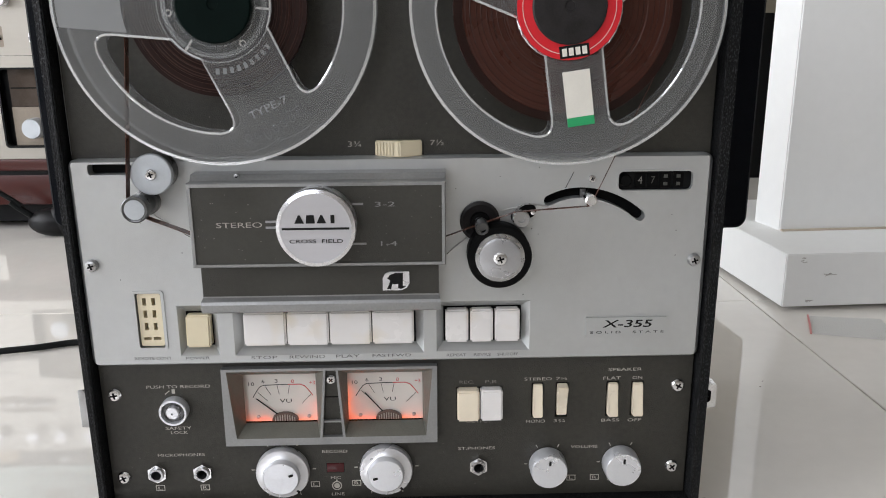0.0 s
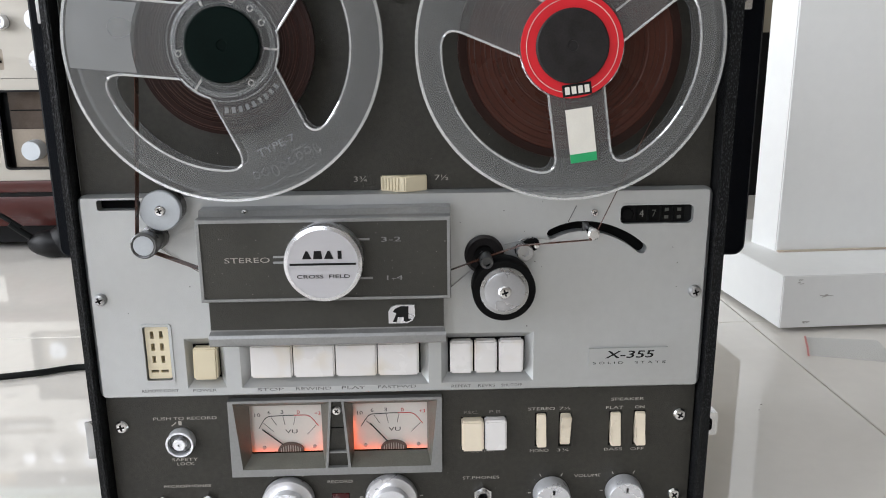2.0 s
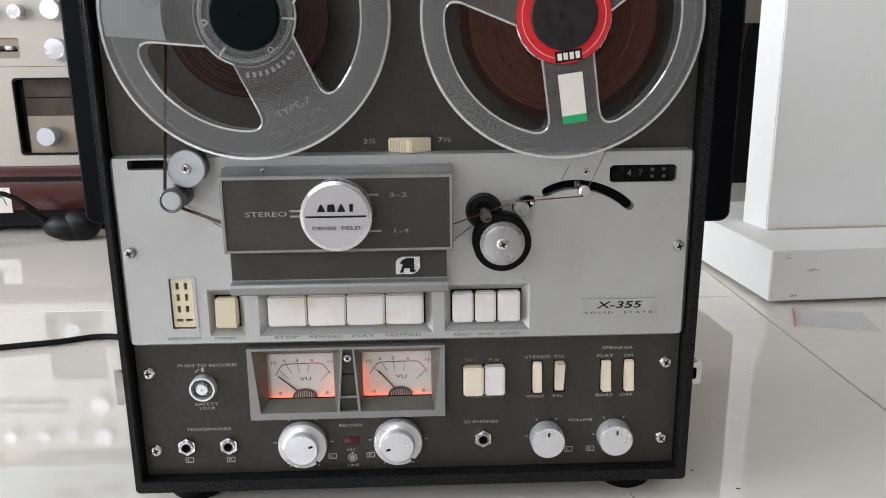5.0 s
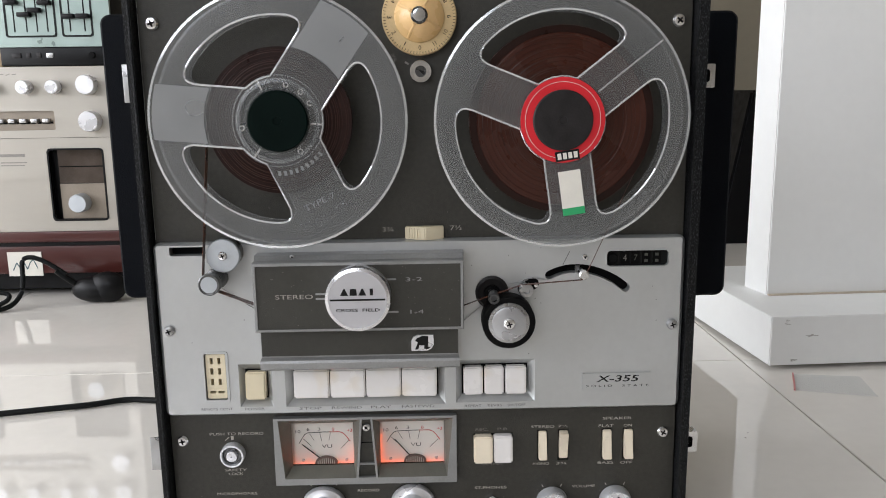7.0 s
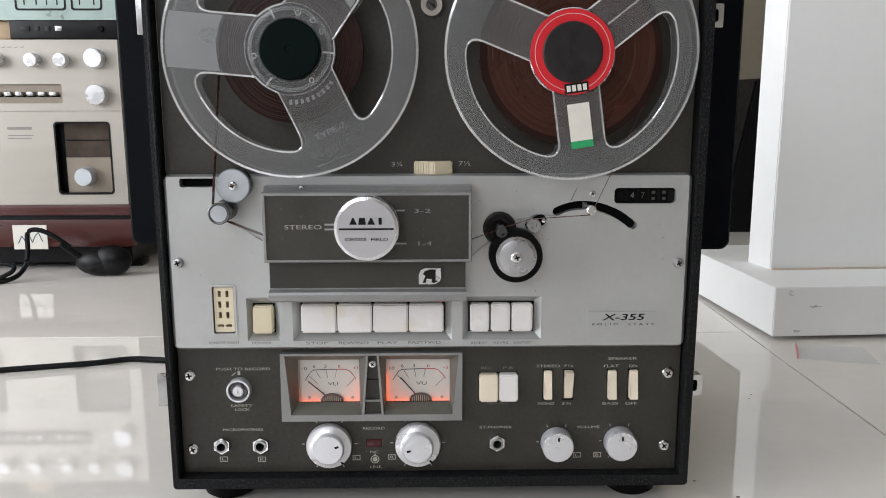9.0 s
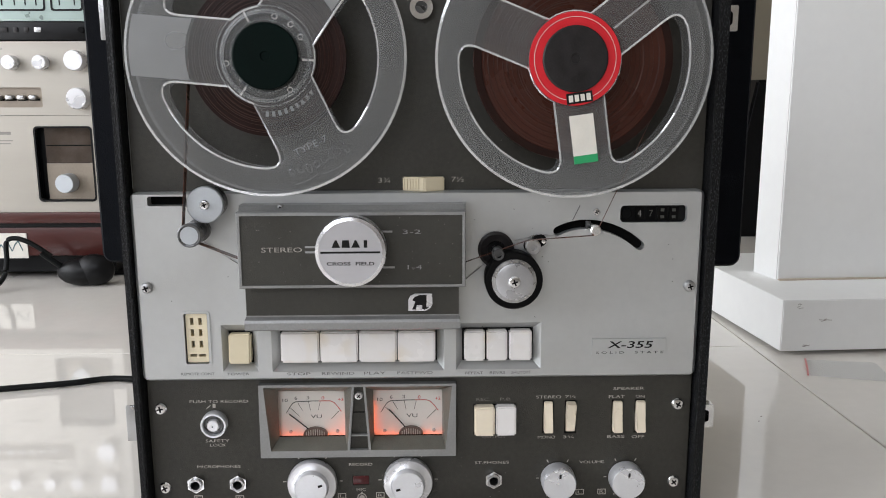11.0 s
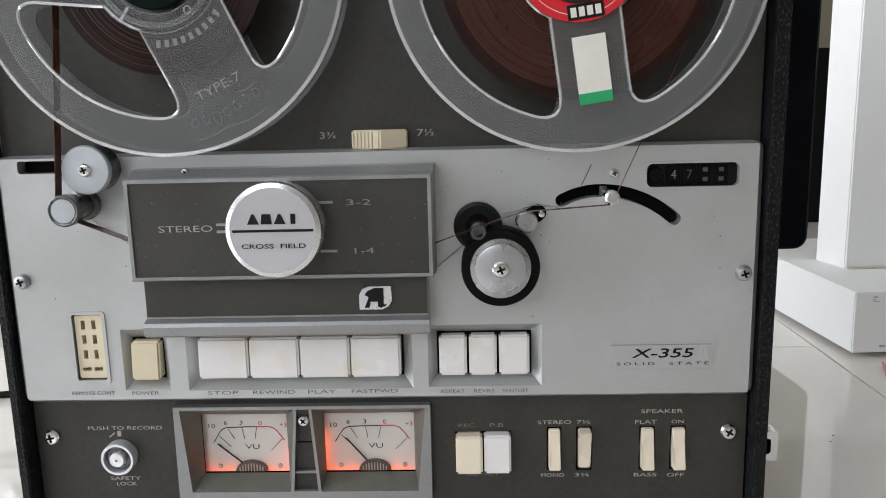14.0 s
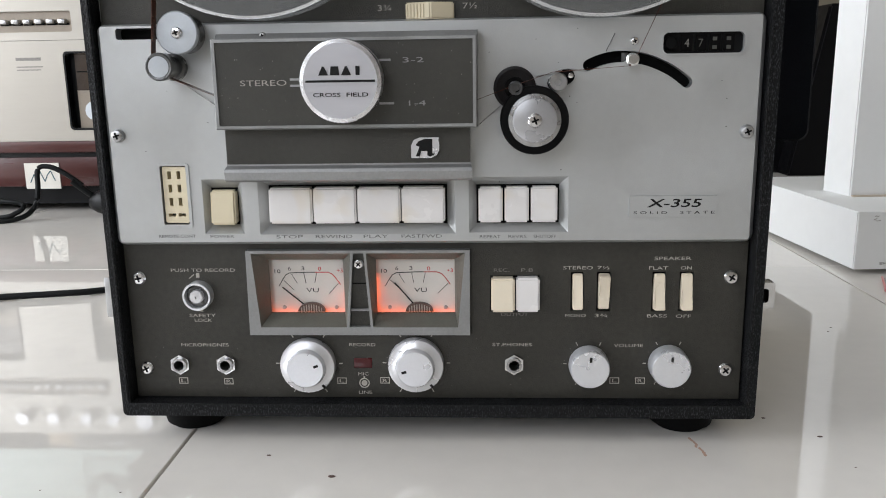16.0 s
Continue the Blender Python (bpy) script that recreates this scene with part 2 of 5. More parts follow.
def box(x0, x1, y0, y1, z0, z1, bevel=0.0, seg=2, bm=None):
    bm = bm or bmesh.new()
    g = bmesh.ops.create_cube(bm, size=1.0, matrix=Matrix.Translation(((x0 + x1) / 2, (y0 + y1) / 2, (z0 + z1) / 2))
                              @ Matrix.Diagonal((x1 - x0, y1 - y0, z1 - z0, 1)))
    if bevel:
        es = {e for v in g["verts"] for e in v.link_edges}
        bmesh.ops.bevel(bm, geom=list(es), offset=bevel, segments=seg, profile=0.5, affect="EDGES")
    return bm


def rrect(x0, x1, z0, z1, r=0.0, n=5):
    """Rounded rectangle as a loop of (x, z)."""
    if r <= 0:
        return [(x0, z0), (x1, z0), (x1, z1), (x0, z1)]
    out = []
    for cx, cz, a0 in ((x1 - r, z0 + r, -90), (x1 - r, z1 - r, 0), (x0 + r, z1 - r, 90), (x0 + r, z0 + r, 180)):
        for i in range(n + 1):
            a = radians(a0 + 90 * i / n)
            out.append((cx + r * math.cos(a), cz + r * math.sin(a)))
    return out


def ring(cx, cz, r, n=64, a0=0.0):
    return [(cx + r * math.cos(a0 + 2 * math.pi * i / n), cz + r * math.sin(a0 + 2 * math.pi * i / n)) for i in range(n)]


def slab(loops, yf, yb, bm=None, bevel_loop=None, yb_edge=None):
    """A flat plate facing -y: the first loop is its outline, the others are openings through it.
    bevel_loop: a wider outline with as many points, at yb_edge, to which the front slopes."""
    bm = bm or bmesh.new()
    fronts, edges = [], []
    for lp in loops:
        vs = [bm.verts.new((x, yf, z)) for x, z in lp]
        fronts.append(vs)
        for i in range(len(vs)):
            edges.append(bm.edges.new((vs[i], vs[(i + 1) % len(vs)])))
    bmesh.ops.triangle_fill(bm, edges=edges, use_beauty=True)
    for k, vs in enumerate(fronts):
        prev = vs
        steps = [[(v.co.x, yb, v.co.z) for v in vs]]
        if k == 0 and bevel_loop:
            steps = [[(x, yb_edge, z) for x, z in bevel_loop], [(x, yb, z) for x, z in bevel_loop]]
        for st in steps:
            nx = [bm.verts.new(c) for c in st]
            for i in range(len(vs)):
                j = (i + 1) % len(vs)
                bm.faces.new((prev[i], prev[j], nx[j], nx[i]))
            prev = nx
    return bm


def lathe(profile, cx=0.0, cz=0.0, n=48, bm=None, knurl=0.0):
    """Turn (radius, y) pairs round an axis along y through (cx, cz)."""
    bm = bm or bmesh.new()
    rings = []
    for r, y in profile:
        if r < 1e-6:
            rings.append([bm.verts.new((cx, y, cz))])
            continue
        vs = []
        for i in range(n):
            a = 2 * math.pi * i / n
            rr = r * (1 - knurl * (i % 2))
            vs.append(bm.verts.new((cx + rr * math.cos(a), y, cz + rr * math.sin(a))))
        rings.append(vs)
    for a, b in zip(rings, rings[1:]):
        for i in range(n):
            j = (i + 1) % n
            if len(a) == 1 and len(b) > 1:
                bm.faces.new((a[0], b[i], b[j]))
            elif len(b) == 1 and len(a) > 1:
                bm.faces.new((a[i], a[j], b[0]))
            elif len(a) > 1:
                bm.faces.new((a[i], a[j], b[j], b[i]))
    return bm


def tube(points, r, n=10, bm=None, smooth_steps=6):
    """A round cord along a smooth line through the points."""
    bm = bm or bmesh.new()
    ps = [Vector(p) for p in points]
    line = []
    for i in range(len(ps) - 1):
        p0, p1, p2, p3 = ps[max(i - 1, 0)], ps[i], ps[i + 1], ps[min(i + 2, len(ps) - 1)]
        for k in range(smooth_steps):
            t = k / smooth_steps
            line.append(0.5 * ((2 * p1) + (p2 - p0) * t + (2 * p0 - 5 * p1 + 4 * p2 - p3) * t * t + (3 * p1 - p0 - 3 * p2 + p3) * t ** 3))
    line.append(ps[-1])
    prev = None
    for i, p in enumerate(line):
        d = (line[min(i + 1, len(line) - 1)] - line[max(i - 1, 0)]).normalized()
        s = d.cross(Vector((0, 0, 1)) if abs(d.z) < 0.9 else Vector((0, 1, 0))).normalized()
        u = s.cross(d)
        vs = [bm.verts.new(p + r * (s * math.cos(2 * math.pi * k / n) + u * math.sin(2 * math.pi * k / n))) for k in range(n)]
        if prev:
            for k in range(n):
                bm.faces.new((prev[k], prev[(k + 1) % n], vs[(k + 1) % n], vs[k]))
        else:
            bm.faces.new(vs)
        prev = vs
    bm.faces.new(prev)
    return bm


def bar(x0, z0, x1, z1, w, y, t=0.0003, bm=None):
    """A thin printed line on a face at y."""
    bm = bm or bmesh.new()
    d = Vector((x1 - x0, 0, z1 - z0))
    n = Vector((-d.z, 0, d.x)).normalized() * w / 2
    a, b = Vector((x0, y, z0)), Vector((x1, y, z1))
    f = [bm.verts.new(v + Vector((0, -t, 0))) for v in (a - n, b - n, b + n, a + n)]
    k = [bm.verts.new(v) for v in (a - n, b - n, b + n, a + n)]
    bm.faces.new(f)
    for i in range(4):
        bm.faces.new((f[i], f[(i + 1) % 4], k[(i + 1) % 4], k[i]))
    return bm


def lettering(text, cx, cz, y, width, height, material, parent, name="lettering", turn=0.0, shear=0.0, depth=0.0002, bold=0.0):
    """Words in the built-in font, scaled to a width and a cap height, standing on a face that looks to -y."""
    cu = bpy.data.curves.new("word", "FONT")
    cu.body, cu.align_x, cu.align_y, cu.shear, cu.resolution_u, cu.offset = text, "LEFT", "BOTTOM_BASELINE", shear, 3, bold
    tmp = new("word", cu)
    dg = bpy.context.evaluated_depsgraph_get()
    dg.update()
    me = bpy.data.meshes.new_from_object(tmp.evaluated_get(dg))
    bpy.data.objects.remove(tmp)
    bpy.data.curves.remove(cu)
    co = np.zeros(len(me.vertices) * 3, dtype=np.float32)
    me.vertices.foreach_get("co", co)
    co = co.reshape(-1, 3)
    lo, hi = co.min(0), co.max(0)
    sx, sz = width / max(hi[0] - lo[0], 1e-6), height / max(hi[1] - lo[1], 1e-6)
    u, v = (co[:, 0] - (lo[0] + hi[0]) / 2) * sx, (co[:, 1] - (lo[1] + hi[1]) / 2) * sz
    c, s = math.cos(radians(turn)), math.sin(radians(turn))
    out = np.stack([cx + c * u - s * v, np.full(len(u), y - depth), cz + s * u + c * v], 1)
    me.vertices.foreach_set("co", out.astype(np.float32).ravel())
    me.materials.append(material)
    ob = new(name, me)
    ob.parent = parent
    return ob


def screw(parent, x, z, y, r=0.0042, h=0.0022, material=CHROME, turn=20):
    """Domed cross-head screw with a sunk cross."""
    s = part("screw", lathe([(r, y), (r, y - h * 0.4), (r * 0.8, y - h * 0.85), (r * 0.45, y - h), (0, y - h)], x, z, 24), material, parent)
    bm = bmesh.new()
    for a in (turn, turn + 90):
        dx, dz = r * 0.5 * math.cos(radians(a)), r * 0.5 * math.sin(radians(a))
        bar(x - dx, z - dz, x + dx, z + dz, r * 0.24, y - h + 0.0001, 0.0003 + 0.0001 * (a > 90), bm)
    part("cross_slot", bm, BLACK, s, "dark cross slot", smooth=False)
    return s


# ---- the large structure ----
X0, X1, Y0, Y1, HIGH = ROOM


def structure(name, bm, material, label, smooth=False):
    return tagged(mesh_ob(name, bm, material, None, "", smooth), label, name.split("_")[0], kind="structure")


floor = structure("floor", box(X0 - 0.2, X1 + 0.2, Y0 - 0.2, Y1 + 0.2, -0.12, -0.004), GROUT, "polished ivory porcelain tile floor with thin grey joints")
structure("ceiling", box(X0 - 0.2, X1 + 0.2, Y0 - 0.2, Y1 + 0.2, HIGH, HIGH + 0.12), CEIL, "plain white painted ceiling")
structure("wall_north", box(X0 - 0.2, X1 + 0.2, Y1, Y1 + 0.15, 0, HIGH), WALL_DIM, "beige back wall, its dimness held in the colour")
structure("wall_east", box(X1, X1 + 0.15, Y0, Y1, 0, HIGH), WALL_REAR, "plain taupe painted side wall")


def wall_with_opening(name, axis, at, a0, a1, o0, o1, s, h, label):
    bm = bmesh.new()
    for b0, b1, c0, c1 in ((a0, o0, 0, HIGH), (o1, a1, 0, HIGH), (o0, o1, 0, s), (o0, o1, h, HIGH)):
        if axis == "x":
            box(at - 0.15, at, b0, b1, c0, c1, bm=bm)
        else:
            box(b0, b1, at - 0.15, at, c0, c1, bm=bm)
    return structure(name, bm, WALL if axis == "x" else WALL_REAR, label)


wall_with_opening("wall_west", "x", X0, Y0, Y1, -1.55, 0.85, 0.12, 1.90, "white side wall with a wide window opening")
# unseen wall; its high opening is added to suit the fill lamp
wall_with_opening("wall_south", "y", Y0, X0, X1, -2.20, -0.30, 1.0, 2.25, "unseen taupe wall with an added high opening for the fill light")

# ground outside the windows
structure("ground", box(-40, 40, -40, 40, -0.35, -0.3), GROUT, "grey ground outside the room")

# partition with a plinth, white
def prism(low, z0, z1, bevel, upright=False):
    b = bmesh.new()
    vs = [[b.verts.new((x, y, z)) for x, y in low] for z in (z0, z1)]
    b.faces.new(vs[1]), b.faces.new(vs[0])
    for i in range(4):
        b.faces.new((vs[0][i], vs[0][(i + 1) % 4], vs[1][(i + 1) % 4], vs[1][i]))
    es = [e for e in b.edges if not upright or abs(e.verts[0].co.z - e.verts[1].co.z) > 1]
    bmesh.ops.bevel(b, geom=es, offset=bevel, segments=2, affect="EDGES")
    return b


PL = 0.0715
structure("pillar_plinth", prism([(0.4495, 0.4235), (1.50, 0.470), (1.50, 0.76), (0.4250, 0.735)], 0.0055, PL, 0.0012), WALL, "white painted plinth at the foot of a pillar")
structure("pillar", prism([(0.4905, 0.5400), (1.45, 0.582), (1.45, 0.655), (0.4800, 0.5960)], PL, HIGH, 0.0015, True), WALL, "white painted pillar with slightly dirty edges")
structure("trim_joint", prism([(0.4915, 0.5330), (1.45, 0.5750), (1.45, 0.5815), (0.4915, 0.5395)], PL, PL + 0.0017, 0.0004),
          mat("stained_joint_filler", (0.55, 0.47, 0.38), 0.8, var=0.25, scale=40), "stained filler along the foot of the pillar")
bm = bmesh.new()
rng = random.Random(9)
for x, z, w in ((0.503, 0.046, 0.016), (0.470, 0.064, 0.008), (0.482, 0.014, 0.010), (0.63, 0.032, 0.012)):
    for k in range(5):
        x1, z1 = x + rng.uniform(-0.4, 0.4) * w, z + rng.uniform(-0.003, 0.003)
        bar(x1, z1, x1 + w * rng.uniform(0.2, 0.6), z1 + rng.uniform(-0.001, 0.002), 0.0008, 0.4232 + 0.0443 * (x1 - 0.4495), 0.0002, bm)
tagged(mesh_ob("scuff_marks", bm, mat("grey_scuff", (0.42, 0.40, 0.38), 0.8, var=0.2), None), "faint grey scuffs on the white plinth", "scuff", kind="stuff")


# ---- the tape deck ----
deck = thing("tape_deck", "grey and silver open-reel tape deck in a black case", "tape deck")

# case: bottom, top, sides and back, with the front edges proud of the panels
CW, CB, CT = 0.2010, 0.017, 0.4565
bm = bmesh.new()
slab([rrect(-CW, CW, CB, CT, 0.003), rrect(-0.1936, 0.1940, 0.0255, 0.4440, 0.0)], -0.0100, 0.235, bm)
for v in bm.verts:
    h = (v.co.z - CB) / (CT - CB)  # the sides lean out a little
    if v.co.x > 0.1955:
        v.co.x += 0.0018 * h - 0.0008
    elif v.co.x < -0.1955:
        v.co.x += 0.0022
part("case", bm, VINYL, deck, "black grained leatherette case", smooth=False)
part("case_back", box(-CW + 0.002, CW - 0.002, 0.229, 0.237, CB + 0.002, CT - 0.002), VINYL, deck)
# stitched edge bead along the front of the case
for x in (-1, 1):
    part("edge_bead", box(min(x * 0.1942, x * 0.1958), max(x * 0.1942, x * 0.1958), -0.0107, -0.0094, 0.026, 0.443, 0.0004), VINYL, deck)
for x in (-0.163, 0.163):
    for y, h in ((0.024, 0.0), (0.20, 0.0)):
        bm = bmesh.new()
        fr = bmesh.ops.create_cone(bm, cap_ends=True, segments=32, radius1=0.0195, radius2=0.0235, depth=CB,
                                   matrix=Matrix.Translation((x, y, CB / 2)))
        bmesh.ops.bevel(bm, geom=[e for e in bm.edges if e.verts[0].co.z < 0.001 and e.verts[1].co.z < 0.001], offset=0.003, segments=3, affect="EDGES")
        part("foot", bm, RUBBER, deck, "round black rubber foot")

# panels
part("upper_panel", slab([rrect(-0.1925, 0.1928, 0.2575, 0.4430), ring(-0.0955, 0.3465, 0.012, 24), ring(0.0985, 0.3465, 0.012, 24)], 0.0, 0.004), PANEL, deck,
     "dark grey-brown enamelled upper panel", smooth=False)
LOCK, JACKS = (-0.1463, 0.0950), ((-0.162, 0.0490), (-0.132, 0.0490), (0.0520, 0.0495))
SLOTS = ((0.0868, 0.0948, 0.0840, 0.1088), (0.1027, 0.1112, 0.0836, 0.1088), (0.1363, 0.1447, 0.0836, 0.1088), (0.1528, 0.1612, 0.0836, 0.1088))
holes = [rrect(-0.112, 0.023, 0.071, 0.1225)] + [rrect(a, b, c, d) for a, b, c, d in SLOTS] + [rrect(0.0372, 0.0678, 0.0835, 0.1068)]
holes += [ring(x, z, 0.0036, 20) for x, z in JACKS] + [rrect(-0.0500, -0.0380, 0.0460, 0.0530, 0.0005, 2)]
part("lower_panel", slab([rrect(-0.1925, 0.1928, 0.0262, 0.1275)] + holes, 0.0, 0.004), PANEL, deck, "dark grey-brown enamelled control panel", smooth=False)
part("panel_backing", box(-0.192, 0.192, 0.022, 0.026, 0.028, 0.442), BLACK, deck)

# silver face plate with sloping edges and openings
PX, PB, PT, PY = 0.1930, 0.1285, 0.2600, -0.0085
ARC = [(0.0935, 0.2325), (0.1000, 0.2352), (0.1090, 0.2370), (0.1200, 0.2365), (0.1310, 0.2335), (0.1415, 0.2283), (0.1495, 0.2222)]


def thick_line(pts, w):
    """Outline of a round-ended stripe of width w along a line of points."""
    ps = [Vector((x, z)) for x, z in pts]
    left, right = [], []
    for i, p in enumerate(ps):
        d = (ps[min(i + 1, len(ps) - 1)] - ps[max(i - 1, 0)]).normalized()
        n = Vector((-d.y, d.x)) * w / 2
        left.append(p + n), right.append(p - n)
    out = right[:]
    d = (ps[-1] - ps[-2]).normalized()
    a = math.atan2(-d.x, d.y)
    out += [ps[-1] + Vector((math.cos(a + math.pi * k / 6), math.sin(a + math.pi * k / 6))) * w / 2 for k in range(1, 6)]
    out += left[::-1]
    d = (ps[1] - ps[0]).normalized()
    a = math.atan2(d.x, -d.y)
    out += [ps[0] + Vector((math.cos(a + math.pi * k / 6), math.sin(a + math.pi * k / 6))) * w / 2 for k in range(1, 6)]
    return [(v.x, v.y) for v in out]


ARC_F = []
for i in range(len(ARC) - 1):
    p0, p1, p2, p3 = (Vector(ARC[min(max(i + d, 0), len(ARC) - 1)]) for d in (-1, 0, 1, 2))
    for k in range(4):
        t = k / 4
        ARC_F.append(tuple(0.5 * ((2 * p1) + (p2 - p0) * t + (2 * p0 - 5 * p1 + 4 * p2 - p3) * t * t + (3 * p1 - p0 - 3 * p2 + p3) * t ** 3)))
ARC_F.append(ARC[-1])
REMOTE, POWER = (-0.1614, -0.1452, 0.1415, 0.1775), (-0.1365, -0.1120, 0.1355, 0.1690)
KEYBAY, AUX = (-0.1025, 0.0165, 0.1350, 0.1690), (0.0245, 0.0835, 0.1355, 0.1690)
COUNT, TSLOT = (0.1350, 0.1805, 0.2380, 0.2500), (-0.1805, -0.1545, 0.2512, 0.2580)
loops = [rrect(-PX + 0.003, PX - 0.003, PB + 0.002, PT - 0.0012, 0.0015, 3),
         rrect(*REMOTE, 0.001, 2), rrect(*POWER), rrect(*KEYBAY), rrect(*AUX),
         rrect(COUNT[0], COUNT[1], COUNT[2], COUNT[3], 0.003, 4), rrect(TSLOT[0], TSLOT[1], TSLOT[2], TSLOT[3] - 0.0004, 0.0015, 3), thick_line(ARC_F, 0.0064)]
plate = part("face_plate", slab(loops, PY, -0.0002, bevel_loop=rrect(-PX, PX, PB, PT, 0.0045, 3), yb_edge=PY + 0.0035), SILVER, deck,
             "satin silver face plate with sloping edges", smooth=False)
part("slot_backing", slab([rrect(0.088, 0.186, 0.215, 0.252)], -0.0006, -0.0003), BLACK, plate, smooth=False)
part("slot_backing", slab([rrect(-0.184, -0.15, 0.246, 0.2580)], -0.0006, -0.0003), BLACK, plate, smooth=False)


def recess(rect, inner, parent, depth=0.0065):
    """Sloping walls from an opening in the plate down to a smaller floor, with a dark floor."""
    bm = bmesh.new()
    o = [bm.verts.new((x, PY, z)) for x, z in rrect(*rect)]
    q = [bm.verts.new((x, PY + depth, z)) for x, z in rrect(*inner)]
    for i in range(4):
        bm.faces.new((o[i], o[(i + 1) % 4], q[(i + 1) % 4], q[i]))
    r = part("recess", bm, SILVER, parent, "sloping silver recess walls", smooth=False)
    part("recess_floor", slab([rrect(*inner)], PY + depth, PY + depth + 0.0004), BLACK, r, smooth=False)
    return r


def key(name, x0, x1, z0, z1, y0, y1, material, parent, label="", tip=0.0):
    """A push key with rounded edges; its top edge leans back by tip."""
    bm = box(x0, x1, y0, y1, z0, z1)
    for v in bm.verts:
        if v.co.y < (y0 + y1) / 2 and v.co.z > (z0 + z1) / 2:
            v.co.y += tip
    bmesh.ops.bevel(bm, geom=bm.edges[:], offset=0.0011, segments=4, affect="EDGES")
    return part(name, bm, material, parent, label)


recess(KEYBAY, (-0.0974, 0.0114, 0.1402, 0.1644), deck)
for x0, x1 in ((-0.0962, -0.0697), (-0.0692, -0.0430), (-0.0425, -0.0163), (-0.0158, 0.0104)):
    key("transport_key", x0 + 0.0001, x1 - 0.0001, 0.1417, 0.1634, -0.0100, 0.0, IVORY, deck, "pearly white plastic push key", 0.001)
recess(AUX, (0.0291, 0.0786, 0.1402, 0.1638), deck)
for x0, x1 in ((0.0300, 0.0450), (0.0456, 0.0606), (0.0612, 0.0775)):
    key("function_key", x0 + 0.0003, x1 - 0.0003, 0.1415, 0.1628, -0.0088, 0.0, IVORY, deck, "off-white plastic push key", 0.001)
recess(POWER, (-0.1330, -0.1164, 0.1403, 0.1632), deck)
key("power_key", -0.1322, -0.1170, 0.1412, 0.1620, -0.0095, 0.0, CREAM, deck, "yellowed ivory power key", 0.002)

# remote control socket
sock = part("remote_socket", slab([rrect(-0.1604, -0.1460, 0.1424, 0.1768, 0.0012, 3)]
                                  + [rrect(x - 0.0011, x + 0.0011, z - 0.0024, z + 0.0024) for x in (-0.1562, -0.1506) for z in (0.1716, 0.1636, 0.1554)]
                                  + [rrect(x - 0.0023, x + 0.0023, 0.1464, 0.1483) for x in (-0.1563, -0.1502)], -0.0078, -0.001), CREAM, deck,
            "cream plastic multi-pin remote socket", smooth=False)
part("socket_back", slab([rrect(-0.1612, -0.1455, 0.1418, 0.1772)], -0.0012, -0.0008), BLACK, sock, smooth=False)
part("socket_rim", slab([rrect(-0.1634, -0.1436, 0.1397, 0.1790, 0.002, 3), rrect(-0.1612, -0.1454, 0.1416, 0.1774, 0.001, 3)], PY - 0.0008, PY + 0.001), SILVER, sock)

# head cover with its dark inset and raised mode marks
HC = (-0.1170, 0.0300, 0.2000, 0.2498)
bm = slab([rrect(HC[0] + 0.0006, HC[1] - 0.0006, HC[2] + 0.0006, HC[3] - 0.0006), rrect(HC[0] + 0.0022, HC[1] - 0.0022, HC[2] + 0.0020, HC[3] - 0.0022)],
          -0.0330, -0.0318)
o = rrect(HC[0] + 0.0006, HC[1] - 0.0006, HC[2] + 0.0006, HC[3] - 0.0006)
w = rrect(HC[0], HC[1], HC[2], HC[3])
b = rrect(HC[0] - 0.0005, HC[1] + 0.0005, HC[2] - 0.001, HC[3] + 0.0030)
rings = [[bm.verts.new((x, y, z)) for x, z in lp] for lp, y in ((o, -0.0330), (w, -0.0322), (w, -0.0240), (b, -0.0200), (b, PY))]
for r0, r1 in zip(rings, rings[1:]):
    for i in range(4):
        bm.faces.new((r0[i], r0[(i + 1) % 4], r1[(i + 1) % 4], r1[i]))
cover = part("head_cover", bm, SILVER2, deck, "grey metal head cover with a dark inset", smooth=False)
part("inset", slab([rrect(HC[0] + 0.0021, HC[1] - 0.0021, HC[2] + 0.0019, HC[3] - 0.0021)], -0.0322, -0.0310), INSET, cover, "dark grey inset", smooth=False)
lettering("STEREO", -0.0885, 0.2255, -0.0322, 0.0262, 0.0031, PRINT_MID, cover, depth=0.0006)
lettering("3-2", -0.0048, 0.2368, -0.0322, 0.0116, 0.0028, SILVER2, cover, depth=0.0006)
lettering("1-4", -0.0030, 0.2135, -0.0322, 0.0094, 0.0028, SILVER2, cover, depth=0.0006)
for x0, x1, z in ((-0.0735, -0.062, 0.2272), (-0.0735, -0.062, 0.2238), (-0.024, -0.0172, 0.2370), (-0.024, -0.0160, 0.2135)):
    part("mode_mark", bar(x0, z, x1, z, 0.0012, -0.0322, 0.0006), SILVER2, cover, smooth=False)
screw(cover, -0.0905, 0.2515, -0.0205, 0.0020, 0.0015, STEEL)

# selector knob on the cover
KX, KZ = -0.0432, 0.2260
knob = part("selector_knob", lathe([(0.0222, -0.0322), (0.0226, -0.0440), (0.0222, -0.0452), (0.0200, -0.0460)], KX, KZ, 180, knurl=0.004), RIM_ALU, deck,
            "round bright aluminium selector knob with a knurled edge")
part("knob_face", lathe([(0.0202, -0.0460), (0.0200, -0.0458), (0.0, -0.0457)], KX, KZ, 96), KNOB_FACE, knob, "brushed knob face")
part("centre_line", bar(KX - 0.0188, KZ, KX + 0.0188, KZ, 0.0012, -0.0458), INK, knob, "black line", smooth=False)
